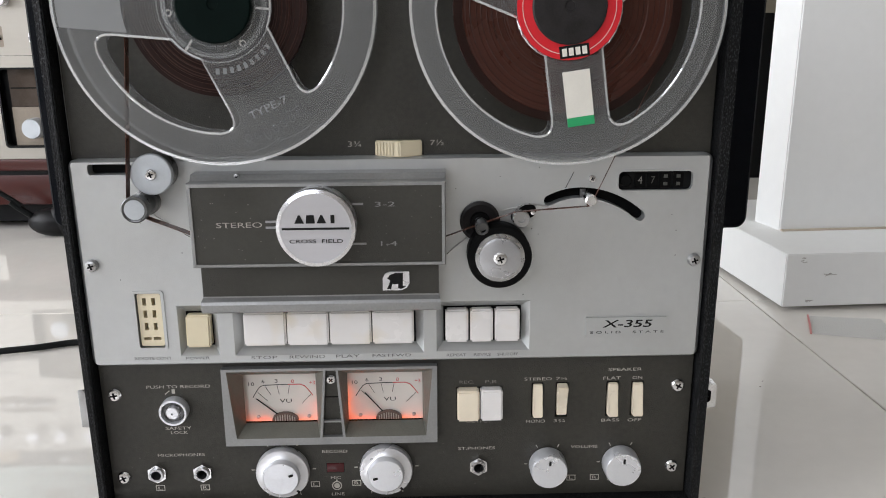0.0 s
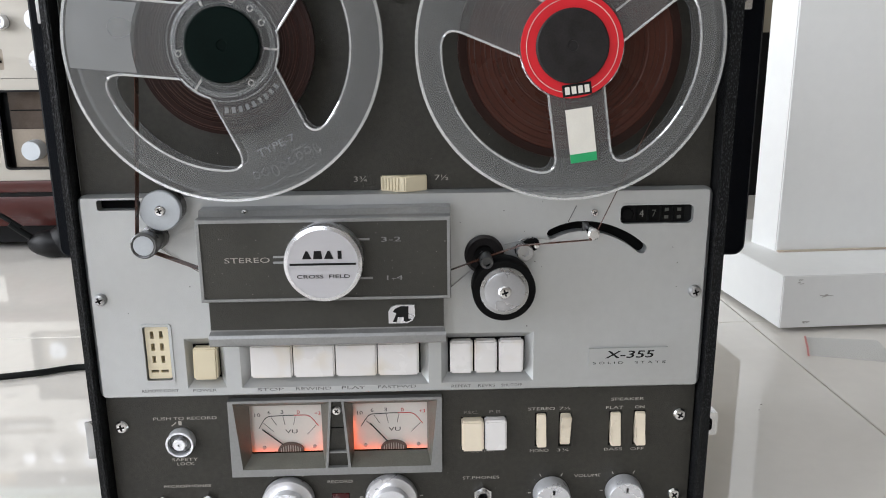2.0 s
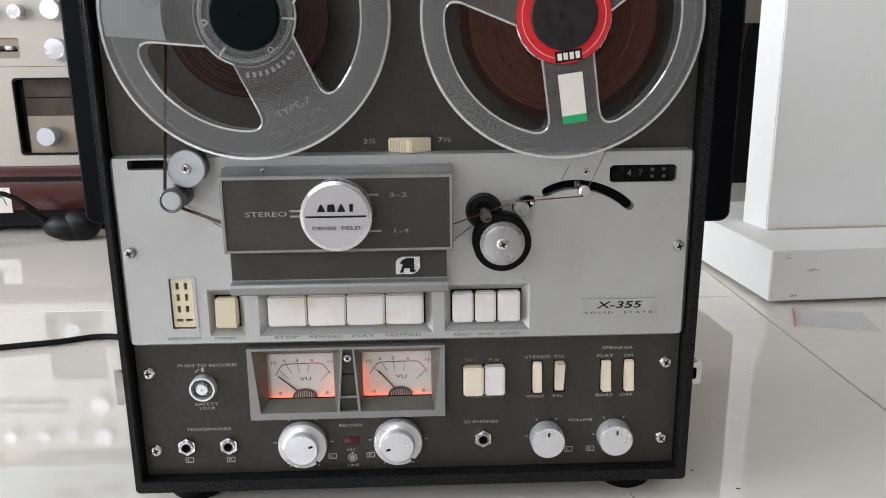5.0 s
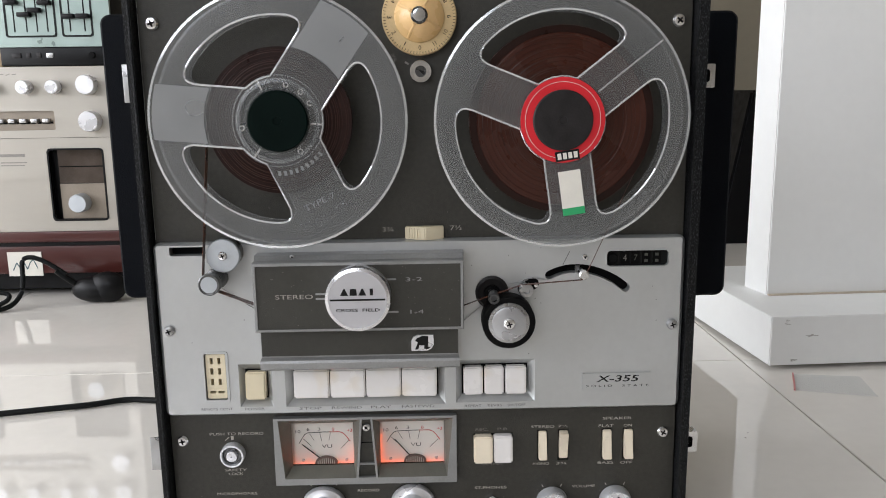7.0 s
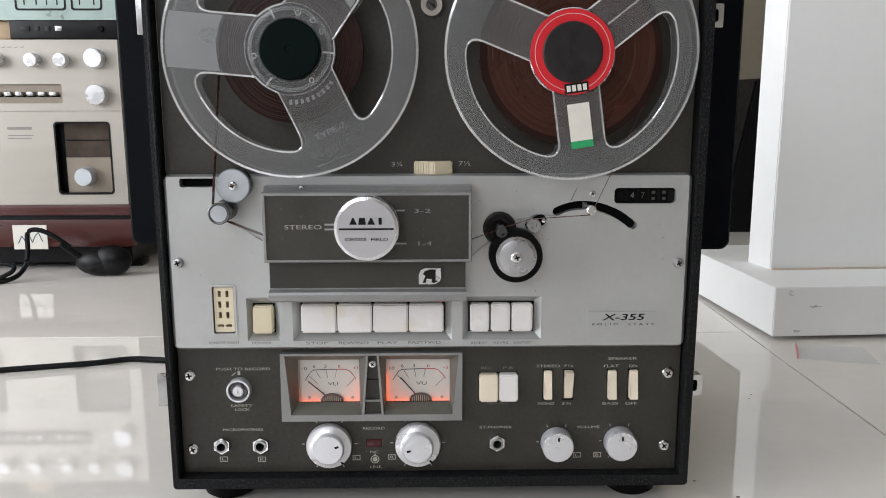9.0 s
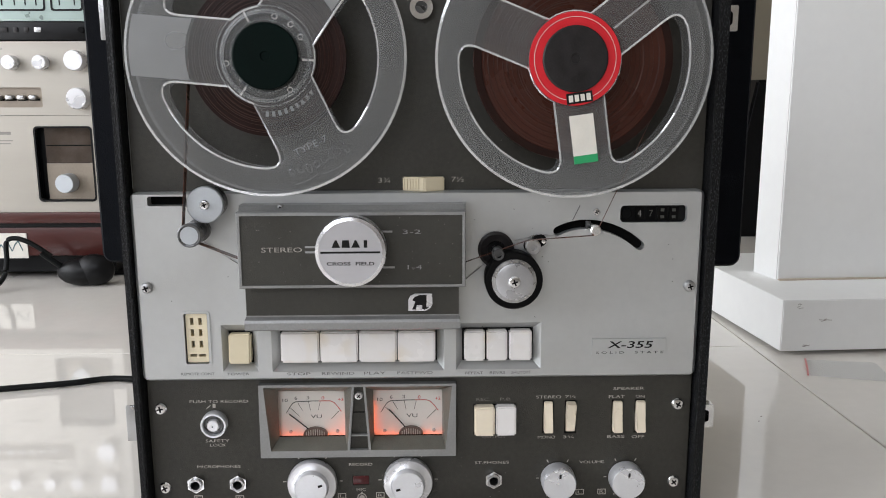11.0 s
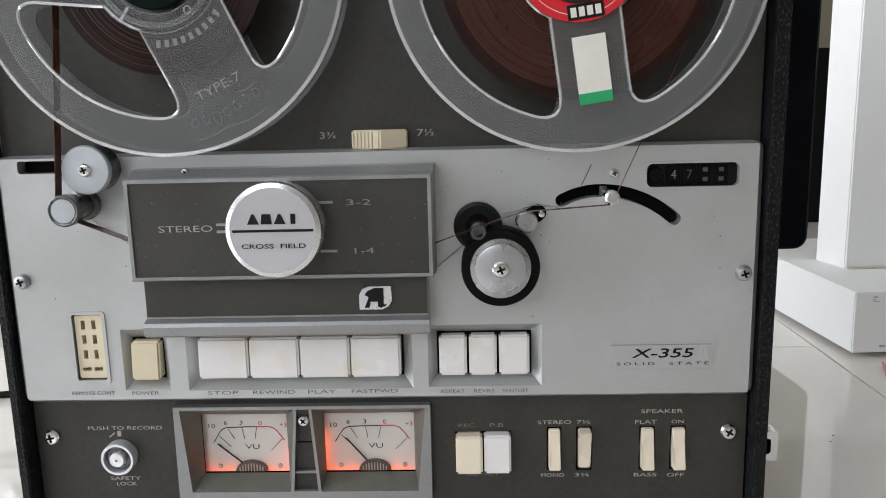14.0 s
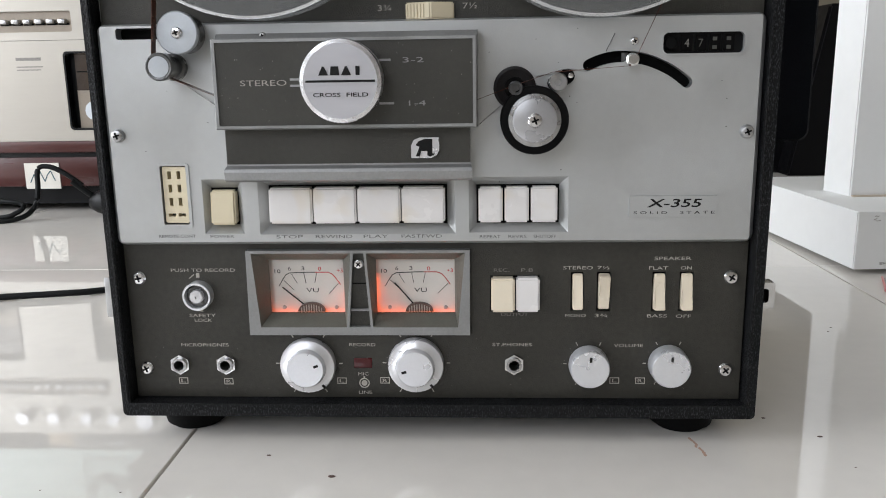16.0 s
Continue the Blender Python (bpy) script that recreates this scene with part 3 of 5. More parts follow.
for i in range(4):
    x = KX - 0.0090 + 0.0062 * i
    lo, hi = ((0.0027, 0.0005), (0.0026, 0.0020), (0.0027, 0.0005), (0.0011, 0.0011))[i]
    part("brand_bar", slab([[(x - lo, KZ + 0.0031), (x + lo, KZ + 0.0031), (x + hi, KZ + 0.0078), (x - hi, KZ + 0.0078)]], -0.0461, -0.0458), INK, knob, "plain black brand mark", smooth=False)
lettering("CROSS  FIELD", KX, KZ - 0.0072, -0.0458, 0.0300, 0.0022, INK, knob, bold=0.012)

# lower block of the cover with its lip and emblem
bm = bmesh.new()
prof = [(PY, 0.2000), (-0.0225, 0.2000), (-0.0222, 0.1850), (-0.0230, 0.1785), (-0.0262, 0.1768), (-0.0270, 0.1750), (-0.0262, 0.1705), (-0.0245, 0.1692), (PY, 0.1692)]
ends = [[bm.verts.new((x + (0.0006 if (y < -0.024) else 0) * sgn, y, z)) for y, z in prof] for x, sgn in ((-0.1155, -1), (0.0262, 1))]
for i in range(len(prof)):
    bm.faces.new((ends[0][i], ends[0][(i + 1) % len(prof)], ends[1][(i + 1) % len(prof)], ends[1][i]))
bm.faces.new(ends[0]), bm.faces.new(ends[1])
block = part("head_cover_lip", bm, SILVER2, deck, "grey metal lip below the head cover")
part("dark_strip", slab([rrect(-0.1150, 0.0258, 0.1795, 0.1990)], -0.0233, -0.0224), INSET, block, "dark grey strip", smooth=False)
emblem = part("emblem", slab([[(-0.0077, 0.1822), (0.0036, 0.1822), (0.0068, 0.1838), (0.0083, 0.1865), (0.0083, 0.1938), (-0.0030, 0.1938), (-0.0062, 0.1924), (-0.0077, 0.1895)]],
                             -0.0248, -0.0230), ALU, deck, "bright leaf-shaped metal emblem", smooth=False)
part("emblem_mark", slab([[(-0.0052, 0.1832), (-0.0028, 0.1832), (-0.0020, 0.1862), (0.0015, 0.1862), (0.0015, 0.1838), (0.0030, 0.1830), (0.0062, 0.1845),
                           (0.0043, 0.1848), (0.0045, 0.1930), (-0.0000, 0.1931), (-0.0035, 0.1917), (-0.0051, 0.1896), (-0.0030, 0.1886), (-0.0040, 0.1858)]], -0.0251, -0.0248),
     INK, emblem, "plain black mark", smooth=False)

# tape guide and roller at the supply side
RX, RZ = -0.1385, 0.2538
roll = part("guide_roller", lathe([(0.0112, PY), (0.0112, -0.0185), (0.0118, -0.0192), (0.0118, -0.0205)], RX, RZ, 64), DARK_STEEL, deck,
            "dull aluminium guide roller with a dark side")
part("roller_face", lathe([(0.0118, -0.0203), (0.0119, -0.0212), (0.0120, -0.0232), (0.0114, -0.0240), (0.0, -0.0240)], RX, RZ, 64), GREY_ALU, roll)
screw(roll, RX, RZ, -0.0240, 0.0033, 0.0018)
post = part("guide_post", lathe([(0.0078, PY), (0.0078, -0.0120), (0.0060, -0.0130), (0.0060, -0.0240), (0.0076, -0.0250), (0.0078, -0.0322), (0.0070, -0.0330), (0.0060, -0.0326), (0.0, -0.0326)],
                                -0.1470, 0.2352, 48), DARK_STEEL, deck, "dark steel tape guide post")
part("post_cap", lathe([(0.0058, -0.0329), (0.0, -0.0330)], -0.1470, 0.2352, 40), GREY_ALU, post)

# capstan, flywheel cover and pinch roller
fly = part("capstan_housing", lathe([(0.0122, PY), (0.0122, -0.0105), (0.0105, -0.0112), (0.0098, -0.0108), (0.0, -0.0108)], 0.0515, 0.2205, 56), SCUFF, deck, "scuffed dark grey capstan housing")
part("bearing", lathe([(0.0062, -0.0105), (0.0060, -0.0150), (0.0040, -0.0150)], 0.0515, 0.2205, 32), BLACK, fly)
part("capstan", lathe([(0.0040, -0.0108), (0.0040, -0.0290), (0.0034, -0.0300), (0.0022, -0.0300), (0.0022, -0.0280), (0, -0.0280)], 0.0515, 0.2205, 28), DARK_STEEL, deck, "dark steel capstan shaft")
pinch = part("pinch_roller", lathe([(0.0184, -0.0140), (0.0190, -0.0150), (0.0190, -0.0285), (0.0184, -0.0295), (0.0148, -0.0295), (0.0146, -0.0285)], 0.0620, 0.2029, 72), RUBBER, deck,
             "black rubber pinch roller")
part("roller_ring", lathe([(0.0147, -0.0285), (0.0146, -0.0300), (0.0124, -0.0304), (0.0122, -0.0290)], 0.0620, 0.2029, 64), STEEL, pinch, "grey metal ring")
part("roller_cap", lathe([(0.0124, -0.0295), (0.0122, -0.0318), (0.0114, -0.0322), (0.0, -0.0322)], 0.0620, 0.2029, 64), ROLLER_CAP, pinch, "turned aluminium cap")
part("axle", lathe([(0.006, PY), (0.006, -0.0145)], 0.0620, 0.2029, 24), STEEL, pinch)
screw(pinch, 0.0620, 0.2029, -0.0322, 0.0041, 0.0020)

# swinging guide beside the capstan
gl = part("guide_arm", slab([thick_line([(0.0745, 0.2228), (0.0775, 0.2243), (0.0815, 0.2266)], 0.0085)], -0.0100, PY), BLACK, deck, "small black guide arm", smooth=False)
part("guide_bush", lathe([(0.0045, -0.0100), (0.0045, -0.0160), (0.0052, -0.0170), (0.0052, -0.0195), (0.0046, -0.0200), (0.0022, -0.0200), (0.0020, -0.0180), (0, -0.0180)], 0.0755, 0.2235, 32), STEEL, gl)
part("guide_pin", lathe([(0.0015, -0.0100), (0.0015, -0.0170), (0, -0.0175)], 0.0828, 0.2270, 16), CHROME, gl)
part("spring_wire", tube([(0.0640, PY - 0.001, 0.2268), (0.0715, PY - 0.001, 0.2283), (0.0800, PY - 0.0012, 0.2305), (0.0930, PY - 0.001, 0.2290)], 0.00035, 6), STEEL, deck, "thin bent spring wire")
part("scratch", tube([(0.1080, PY - 0.0001, 0.2500), (0.1032, PY - 0.0001, 0.2400)], 0.0003, 5), GREYINK, deck, "thin dark scratch")
part("spring_wire", tube([(-0.1440, PY - 0.001, 0.2270), (-0.1300, PY - 0.001, 0.2170), (-0.1165, PY - 0.001, 0.2085)], 0.0003, 6), STEEL, deck, "thin bent spring wire")
part("spring_wire", tube([(0.0300, PY - 0.001, 0.1990), (0.0440, PY - 0.001, 0.2110)], 0.0003, 6), STEEL, deck, "thin bent spring wire")

# tension arm pin in the curved slot, and a small screw above it
arm = part("tension_arm", lathe([(0.0028, -0.001), (0.0028, -0.0200), (0.0036, -0.0206), (0.0036, -0.0230), (0.0026, -0.0238), (0.0, -0.0238)], 0.1160, 0.2352, 28), CHROME, deck, "chrome tension arm pin")
part("arm_fork", box(0.1122, 0.1160, -0.0080, -0.0062, 0.2332, 0.2392, 0.0006), DARK_STEEL, arm)
screw(deck, 0.1192, 0.2455, PY, 0.0024, 0.0015)

# tape counter
cnt = part("tape_counter", slab([rrect(0.1341, 0.1816, 0.2372, 0.2508, 0.0036, 5), rrect(0.1352, 0.1803, 0.2382, 0.2498, 0.003, 5)], PY - 0.0008, PY + 0.0005), SILVER, deck, "silver-rimmed tape counter window")
part("counter_window", slab([rrect(0.1345, 0.1810, 0.2376, 0.2504)], -0.0052, -0.0045), BLACKGEAR, cnt, smooth=False)
part("reset_knob", lathe([(0.0040, -0.0052), (0.0040, -0.0080), (0.0032, -0.0088), (0, -0.0088)], 0.1398, 0.2440, 20, knurl=0.1), BLACK, cnt)
for i in range(4):
    x = 0.1490 + 0.0078 * i
    part("digit_wheel", slab([rrect(x - 0.0032, x + 0.0032, 0.2395, 0.2485)], -0.0060, -0.0052), RUBBER, cnt, smooth=False)
lettering("4", 0.1490, 0.2440, -0.0060, 0.0026, 0.0044, PRINT_DIM, cnt)
lettering("7", 0.1568, 0.2440, -0.0060, 0.0026, 0.0044, DIGIT, cnt)
for x in (0.1646, 0.1724):
    for z in (0.2462, 0.2415):
        part("worn_digit", bar(x - 0.0012, z, x + 0.0012, z, 0.0020, -0.0060, 0.0002), DIGIT, cnt, "half-turned worn digit", smooth=False)

# model badge
badge = part("model_badge", slab([rrect(0.1190, 0.1700, 0.1445, 0.1570)], PY - 0.0014, PY), SILVER, deck, "raised silver model badge", smooth=False)
lettering("X-355", 0.1452, 0.1528, PY - 0.0014, 0.0318, 0.0050, INK, badge, shear=0.16, bold=0.014)
lettering("S O L I D     S T A T E", 0.1452, 0.1472, PY - 0.0014, 0.0470, 0.0016, INK, badge)

# printed words on the silver plate, worn
for txt, x, z, w, h in (("REMOTE CONT", -0.1540, 0.1343, 0.0230, 0.0019), ("POWER", -0.1260, 0.1340, 0.0148, 0.0019), ("REPEAT", 0.0372, 0.1330, 0.0125, 0.0019),
                        ("REVRS", 0.0535, 0.1330, 0.0108, 0.0019), ("SHUTOFF", 0.0698, 0.1330, 0.0133, 0.0019)):
    lettering(txt, x, z, PY, w, h, GREYINK, plate)
for txt, x, w in (("STOP", -0.0845, 0.0165), ("REWIND", -0.0573, 0.0225), ("PLAY", -0.0318, 0.0150), ("FASTFWD", -0.0040, 0.0245)):
    lettering(txt, x, 0.1336, PY, w, 0.0020, GREYINK, plate)
screw(deck, -0.1845, 0.1958, PY, 0.0040, 0.0038, STEEL)
screw(deck, 0.1845, 0.1940, PY, 0.0040, 0.0038, STEEL)

# big amber dial, start dial and speed switch of the upper panel
DX, DZ = 0.0022, 0.4153
big = part("tape_timer_dial", lathe([(0.0258, 0.0), (0.0258, -0.0060), (0.0252, -0.0070), (0.0172, -0.0074)], DX, DZ, 96), DIALC, deck, "aged cream dial ring with numbers")
part("dial_cone", lathe([(0.0172, -0.0070), (0.0172, -0.0088), (0.0165, -0.0100), (0.0080, -0.0190), (0.0058, -0.0200)], DX, DZ, 72), AMBER, big, "amber plastic cone")
for a in (60, 150, 240, 330):
    bm = bmesh.new()
    c, s = math.cos(radians(a)), math.sin(radians(a))
    tube([(DX + c * 0.006, -0.0195, DZ + s * 0.006), (DX + c * 0.0155, -0.0103, DZ + s * 0.0155)], 0.0014, 8, bm, 2)
    part("cone_rib", bm, AMBER, big)
part("dial_cap", lathe([(0.0052, -0.0195), (0.0054, -0.0212), (0.0042, -0.0228), (0.0, -0.0234)], DX, DZ, 40), CHROME, big, "domed chrome cap")
for k in range(12):
    a = -90 - 30 * k
    wide = {1: 0.0007, 11: 0.0020, 10: 0.0032}.get(k, 0.0019)
    lettering(str(k), DX + 0.0205 * math.cos(radians(a)), DZ + 0.0205 * math.sin(radians(a)), -0.0073, wide, 0.0029, INK, big, turn=a + 90)
bm = bmesh.new()
for k in range(72):
    a = radians(5 * k)
    bar(DX + 0.0232 * math.cos(a), DZ + 0.0232 * math.sin(a), DX + 0.0250 * math.cos(a), DZ + 0.0250 * math.sin(a), 0.00035, -0.0071, 0.0002, bm)
tagged(part("graduation", bm, INK, big, "fine dark graduation marks", smooth=False), kind="stuff")
sd = part("start_dial", lathe([(0.0082, 0.0), (0.0082, -0.0040), (0.0076, -0.0052), (0.0040, -0.0052)], 0.0024, 0.3788, 72, knurl=0.03), CHROME, deck, "small knurled chrome dial")
part("dial_face", lathe([(0.0042, -0.0052), (0.0040, -0.0048), (0, -0.0048)], 0.0024, 0.3788, 32), DARK_STEEL, sd)
part("arrow", slab([[(0.0006, 0.3802), (0.0048, 0.3792), (0.0040, 0.3766)]], -0.0051, -0.0047), INK, sd, "black arrow", smooth=False)
for x, z in ((-0.0085, 0.3855),):
    part("print_mark", bar(x, z, x + 0.0026, z - 0.0016, 0.0014, 0.0), PRINT_DIM, deck, smooth=False)
lettering("AL", -0.0170, 0.3901, 0.0, 0.0042, 0.0022, PRINT_DIM, deck, "worn_word", turn=8)
lettering("F", -0.0152, 0.3868, 0.0, 0.0018, 0.0022, PRINT_DIM, deck, "worn_word", turn=8)
# rocking speed selector, one half ribbed
bm = bmesh.new()
prof = [(-0.0110, -0.0035), (0.0036, -0.0090), (0.0170, -0.0040)]
f = [[bm.verts.new((x, y, z)) for x, y in ((-0.0110, 0.0), *prof, (0.0170, 0.0))] for z in (0.2598, 0.2692)]
for i in range(5):
    bm.faces.new((f[0][i], f[0][(i + 1) % 5], f[1][(i + 1) % 5], f[1][i]))
bm.faces.new(f[0]), bm.faces.new(f[1])
bmesh.ops.bevel(bm, geom=bm.edges[:], offset=0.0007, segments=2, affect="EDGES")
sw = part("speed_selector", bm, CREAM, deck, "ivory rocking speed selector")
for k in range(6):
    x = -0.0100 + 0.0019 * k
    y = -0.0035 - 0.0055 * (x + 0.0110) / 0.0146
    part("grip_rib", box(x - 0.0004, x + 0.0004, y - 0.0006, y + 0.0006, 0.2608, 0.2682, 0.0002, 1), CREAM, sw)
lettering("3\u00be", -0.0235, 0.2668, 0.0, 0.0080, 0.0034, PRINT_MID, deck)
lettering("7\u00bd", 0.0260, 0.2672, 0.0, 0.0084, 0.0034, PRINT_MID, deck)
screw(deck, -0.1825, 0.4135, 0.0, 0.0048, 0.0030)
screw(deck, 0.1835, 0.4115, 0.0, 0.0048, 0.0030, turn=50)
for x, z, a in ((-0.184, 0.106, 10), (0.1835, 0.1055, 60), (-0.1845, 0.046, 25), (0.1832, 0.046, 40)):
    screw(deck, x, z, 0.0, 0.0044, 0.0028, turn=a)

# worn bright edge of the upper panel, and dust on the panels and the head cover
part("panel_edge", bar(-0.1915, 0.4427, 0.1915, 0.4427, 0.0005, 0.0, 0.0002), STEEL, deck, "thin worn bright edge", smooth=False)
part("panel_edge", bar(-0.1922, 0.2620, -0.1922, 0.4420, 0.0004, 0.0, 0.0002), STEEL, deck, "thin worn bright edge", smooth=False)
rng = random.Random(21)
dust = bmesh.new()
for k in range(150):
    if k < 60:
        x, z, y = rng.uniform(-0.113, 0.027), rng.uniform(0.203, 0.246), -0.0322
        if math.hypot(x - KX, z - KZ) < 0.024:
            continue
    elif k < 110:
        x, z, y = rng.uniform(-0.188, 0.188), rng.uniform(0.265, 0.438), 0.0
    else:
        x, z, y = rng.uniform(-0.186, 0.186), rng.uniform(0.030, 0.066), 0.0
    r, a = rng.uniform(0.00012, 0.00034), rng.uniform(0, 3.1)
    bar(x, z, x + r * 1.6 * math.cos(a), z + r * 1.6 * math.sin(a), r * 1.4, y, 0.00012, dust)
tagged(part("dust", dust, PRINT_DIM, deck, "fine pale dust specks", smooth=False), kind="stuff")
grime = bmesh.new()
for k in range(26):
    x, z = (rng.gauss(0.068, 0.022), rng.gauss(0.212, 0.020)) if k < 16 else (rng.uniform(-0.17, 0.18), rng.uniform(0.180, 0.245))
    if -0.125 < x < 0.034:
        continue
    r, a = rng.uniform(0.0002, 0.0005), rng.uniform(0, 3.1)
    bar(x, z, x + r * 1.6 * math.cos(a), z + r * 1.6 * math.sin(a), r * 1.4, PY, 0.00012, grime)
tagged(part("grime", grime, GREYINK, deck, "small dark specks on the silver plate", smooth=False), kind="stuff")

# ---- control panel of the deck ----
def white(txt, x, z, w, h=0.0021, material=PRINT):
    return lettering(txt, x, z, 0.0, w, h, material, deck)


for t in (("PUSH TO RECORD", -0.1430, 0.1108, 0.0410), ("SAFETY", -0.1455, 0.0812, 0.0168), ("LOCK", -0.1452, 0.0780, 0.0112), ("MICROPHONES", -0.1455, 0.0615, 0.0308),
          ("RECORD", -0.0440, 0.0618, 0.0168), ("MIC", -0.0440, 0.0422, 0.0066), ("LINE", -0.0430, 0.0297, 0.0086), ("ST.PHONES", 0.0508, 0.0620, 0.0248),
          ("STEREO", 0.0910, 0.1115, 0.0180), ("MONO", 0.0900, 0.0810, 0.0126), ("7\u00bd", 0.1065, 0.1115, 0.0074), ("3\u00be", 0.1058, 0.0810, 0.0078),
          ("SPEAKER", 0.1482, 0.1172, 0.0222), ("FLAT", 0.1398, 0.1112, 0.0115), ("BASS", 0.1400, 0.0808, 0.0122), ("ON", 0.1565, 0.1112, 0.0064), ("OFF", 0.1562, 0.0806, 0.0092),
          ("VOLUME", 0.1232, 0.0615, 0.0180)):
    white(*t)
white("REC.", 0.0442, 0.1102, 0.0096, 0.0021, PRINT_DIM)
white("P.B", 0.0600, 0.1102, 0.0074, 0.0021, PRINT_DIM)
white("OUTPUT", 0.0522, 0.0818, 0.0170, 0.0020, PRINT_DIM)
for c, x, z in (("L", -0.1615, 0.0372), ("R", -0.1318, 0.0368), ("L", -0.0580, 0.0375), ("R", -0.0302, 0.0378), ("L", 0.1152, 0.0382), ("R", 0.1312, 0.0382)):
    part("channel_frame", slab([rrect(x - 0.0030, x + 0.0030, z - 0.0021, z + 0.0021), rrect(x - 0.0025, x + 0.0025, z - 0.0016, z + 0.0016)], -0.0002, 0.0001), PRINT, deck, smooth=False)
    lettering(c, x, z, 0.0, 0.0030, 0.0022, PRINT, deck)
part("mic_line_symbol", slab([ring(-0.0435, 0.0360, 0.0034, 32), ring(-0.0435, 0.0360, 0.0027, 32)], -0.0002, 0.0001), PRINT, deck, smooth=False)
part("symbol_dot", slab([ring(-0.0435, 0.0360, 0.0019, 24)], -0.0002, 0.0001), PRINT, deck, smooth=False)
part("symbol_bar", bar(-0.0435, 0.0388, -0.0435, 0.0405, 0.0010, 0.0), PRINT, deck, smooth=False)
for x, z, x1, z1, w in ((-0.1475, 0.1075, -0.1455, 0.1075, 0.0030), (-0.1520, 0.1055, -0.1490, 0.1080, 0.0006), (-0.1470, 0.0850, -0.1450, 0.0850, 0.0024)):
    part("print_mark", bar(x, z, x1, z1, w, 0.0), PRINT, deck, smooth=False)

# safety lock
lk = part("record_lock", lathe([(0.0091, 0.0), (0.0091, -0.0060), (0.0088, -0.0066), (0.0076, -0.0066), (0.0072, -0.0025), (0, -0.0025)], *LOCK, 48), ALU_MATT, deck, "ring-shaped metal record lock")
part("lock_button", lathe([(0.0042, -0.0025), (0.0042, -0.0068), (0.0037, -0.0074), (0.0008, -0.0074), (0.0007, -0.0060), (0, -0.0060)], LOCK[0], LOCK[1], 32), ALU, lk)
part("lock_collar", lathe([(0.0073, -0.0028), (0.0066, -0.0036), (0.0043, -0.0036)], *LOCK, 32), DARK_STEEL, lk)

# jack sockets with hexagon nuts
for x, z in JACKS:
    j = part("jack_socket", slab([ring(x, z, 0.0066, 6, radians(30)), ring(x, z, 0.0048, 24)], -0.0032, 0.0), CHROME, deck, "chrome jack socket with a hexagon nut", smooth=False)
    part("jack_bush", slab([ring(x, z, 0.0048, 32), ring(x, z, 0.0033, 24)], -0.0048, 0.010), STEEL, j)

# record level knobs with skirts, and volume knobs
def pointer_line(parent, x, z, a, r0, r1, y, w=0.0011):
    c, s = math.cos(radians(a)), math.sin(radians(a))
    return part("pointer", bar(x + c * r0, z + s * r0, x + c * r1, z + s * r1, w, y, 0.0003), INK, parent, "black pointer mark", smooth=False)


for (x, z), a in (((-0.0785, 0.0492), 20), ((-0.0098, 0.0497), 195)):
    k = part("record_knob", lathe([(0.0176, -0.0010), (0.0178, -0.0050), (0.0172, -0.0068), (0.0130, -0.0078), (0.0122, -0.0086)], x, z, 72, knurl=0.006), ALU, deck, "two-part aluminium record level knob")
    part("knob_top", lathe([(0.0121, -0.0078), (0.0118, -0.0118), (0.0112, -0.0127), (0.0, -0.0129)], x, z, 72, knurl=0.008), ALU_MATT, k, "frosted aluminium knob top")
    pointer_line(k, x, z, a, 0.0055, 0.0086, -0.0127, 0.0016)
    pointer_line(k, x, z, -52, 0.0145, 0.0174, -0.0070, 0.0016)
    for b in (60, 120, 0, 180, -60, -120):
        c, s = math.cos(radians(b)), math.sin(radians(b))
        part("level_tick", bar(x + c * 0.0192, z + s * 0.0200, x + c * 0.0215, z + s * 0.0224, 0.0006, 0.0), PRINT, deck, smooth=False)
for x, z in ((0.0985, 0.0494), (0.1478, 0.0498)):
    k = part("volume_knob", lathe([(0.0124, -0.0008), (0.0124, -0.0040), (0.0121, -0.0110), (0.0115, -0.0120), (0.0, -0.0122)], x, z, 72, knurl=0.006), ALU_MATT, deck, "frosted aluminium volume knob")
    pointer_line(k, x, z, 88, 0.0050, 0.0082, -0.0120, 0.0015)
    for b in (60, 120, 180, -60, -120):
        c, s = math.cos(radians(b)), math.sin(radians(b))
        part("level_tick", bar(x + c * 0.0135, z + s * 0.0140, x + c * 0.0155, z + s * 0.0162, 0.0005, 0.0), PRINT, deck, smooth=False)

# recording lamp
lamp = part("record_lamp", box(-0.0499, -0.0381, -0.0003, 0.004, 0.0461, 0.0529, 0.0006), LAMPRED, deck, "unlit dark red recording lamp")

# output keys and rocker switches
part("key_well", box(0.0370, 0.0680, 0.0045, 0.0055, 0.0832, 0.1070), BLACK, deck, smooth=False)
key("output_key", 0.0378, 0.0522, 0.0850, 0.1060, -0.0072, 0.003, PALE, deck, "slightly yellowed ivory output key", 0.001)
key("output_key", 0.0530, 0.0674, 0.0850, 0.1062, -0.0068, 0.003, IVORY, deck, "off-white output key", 0.001)
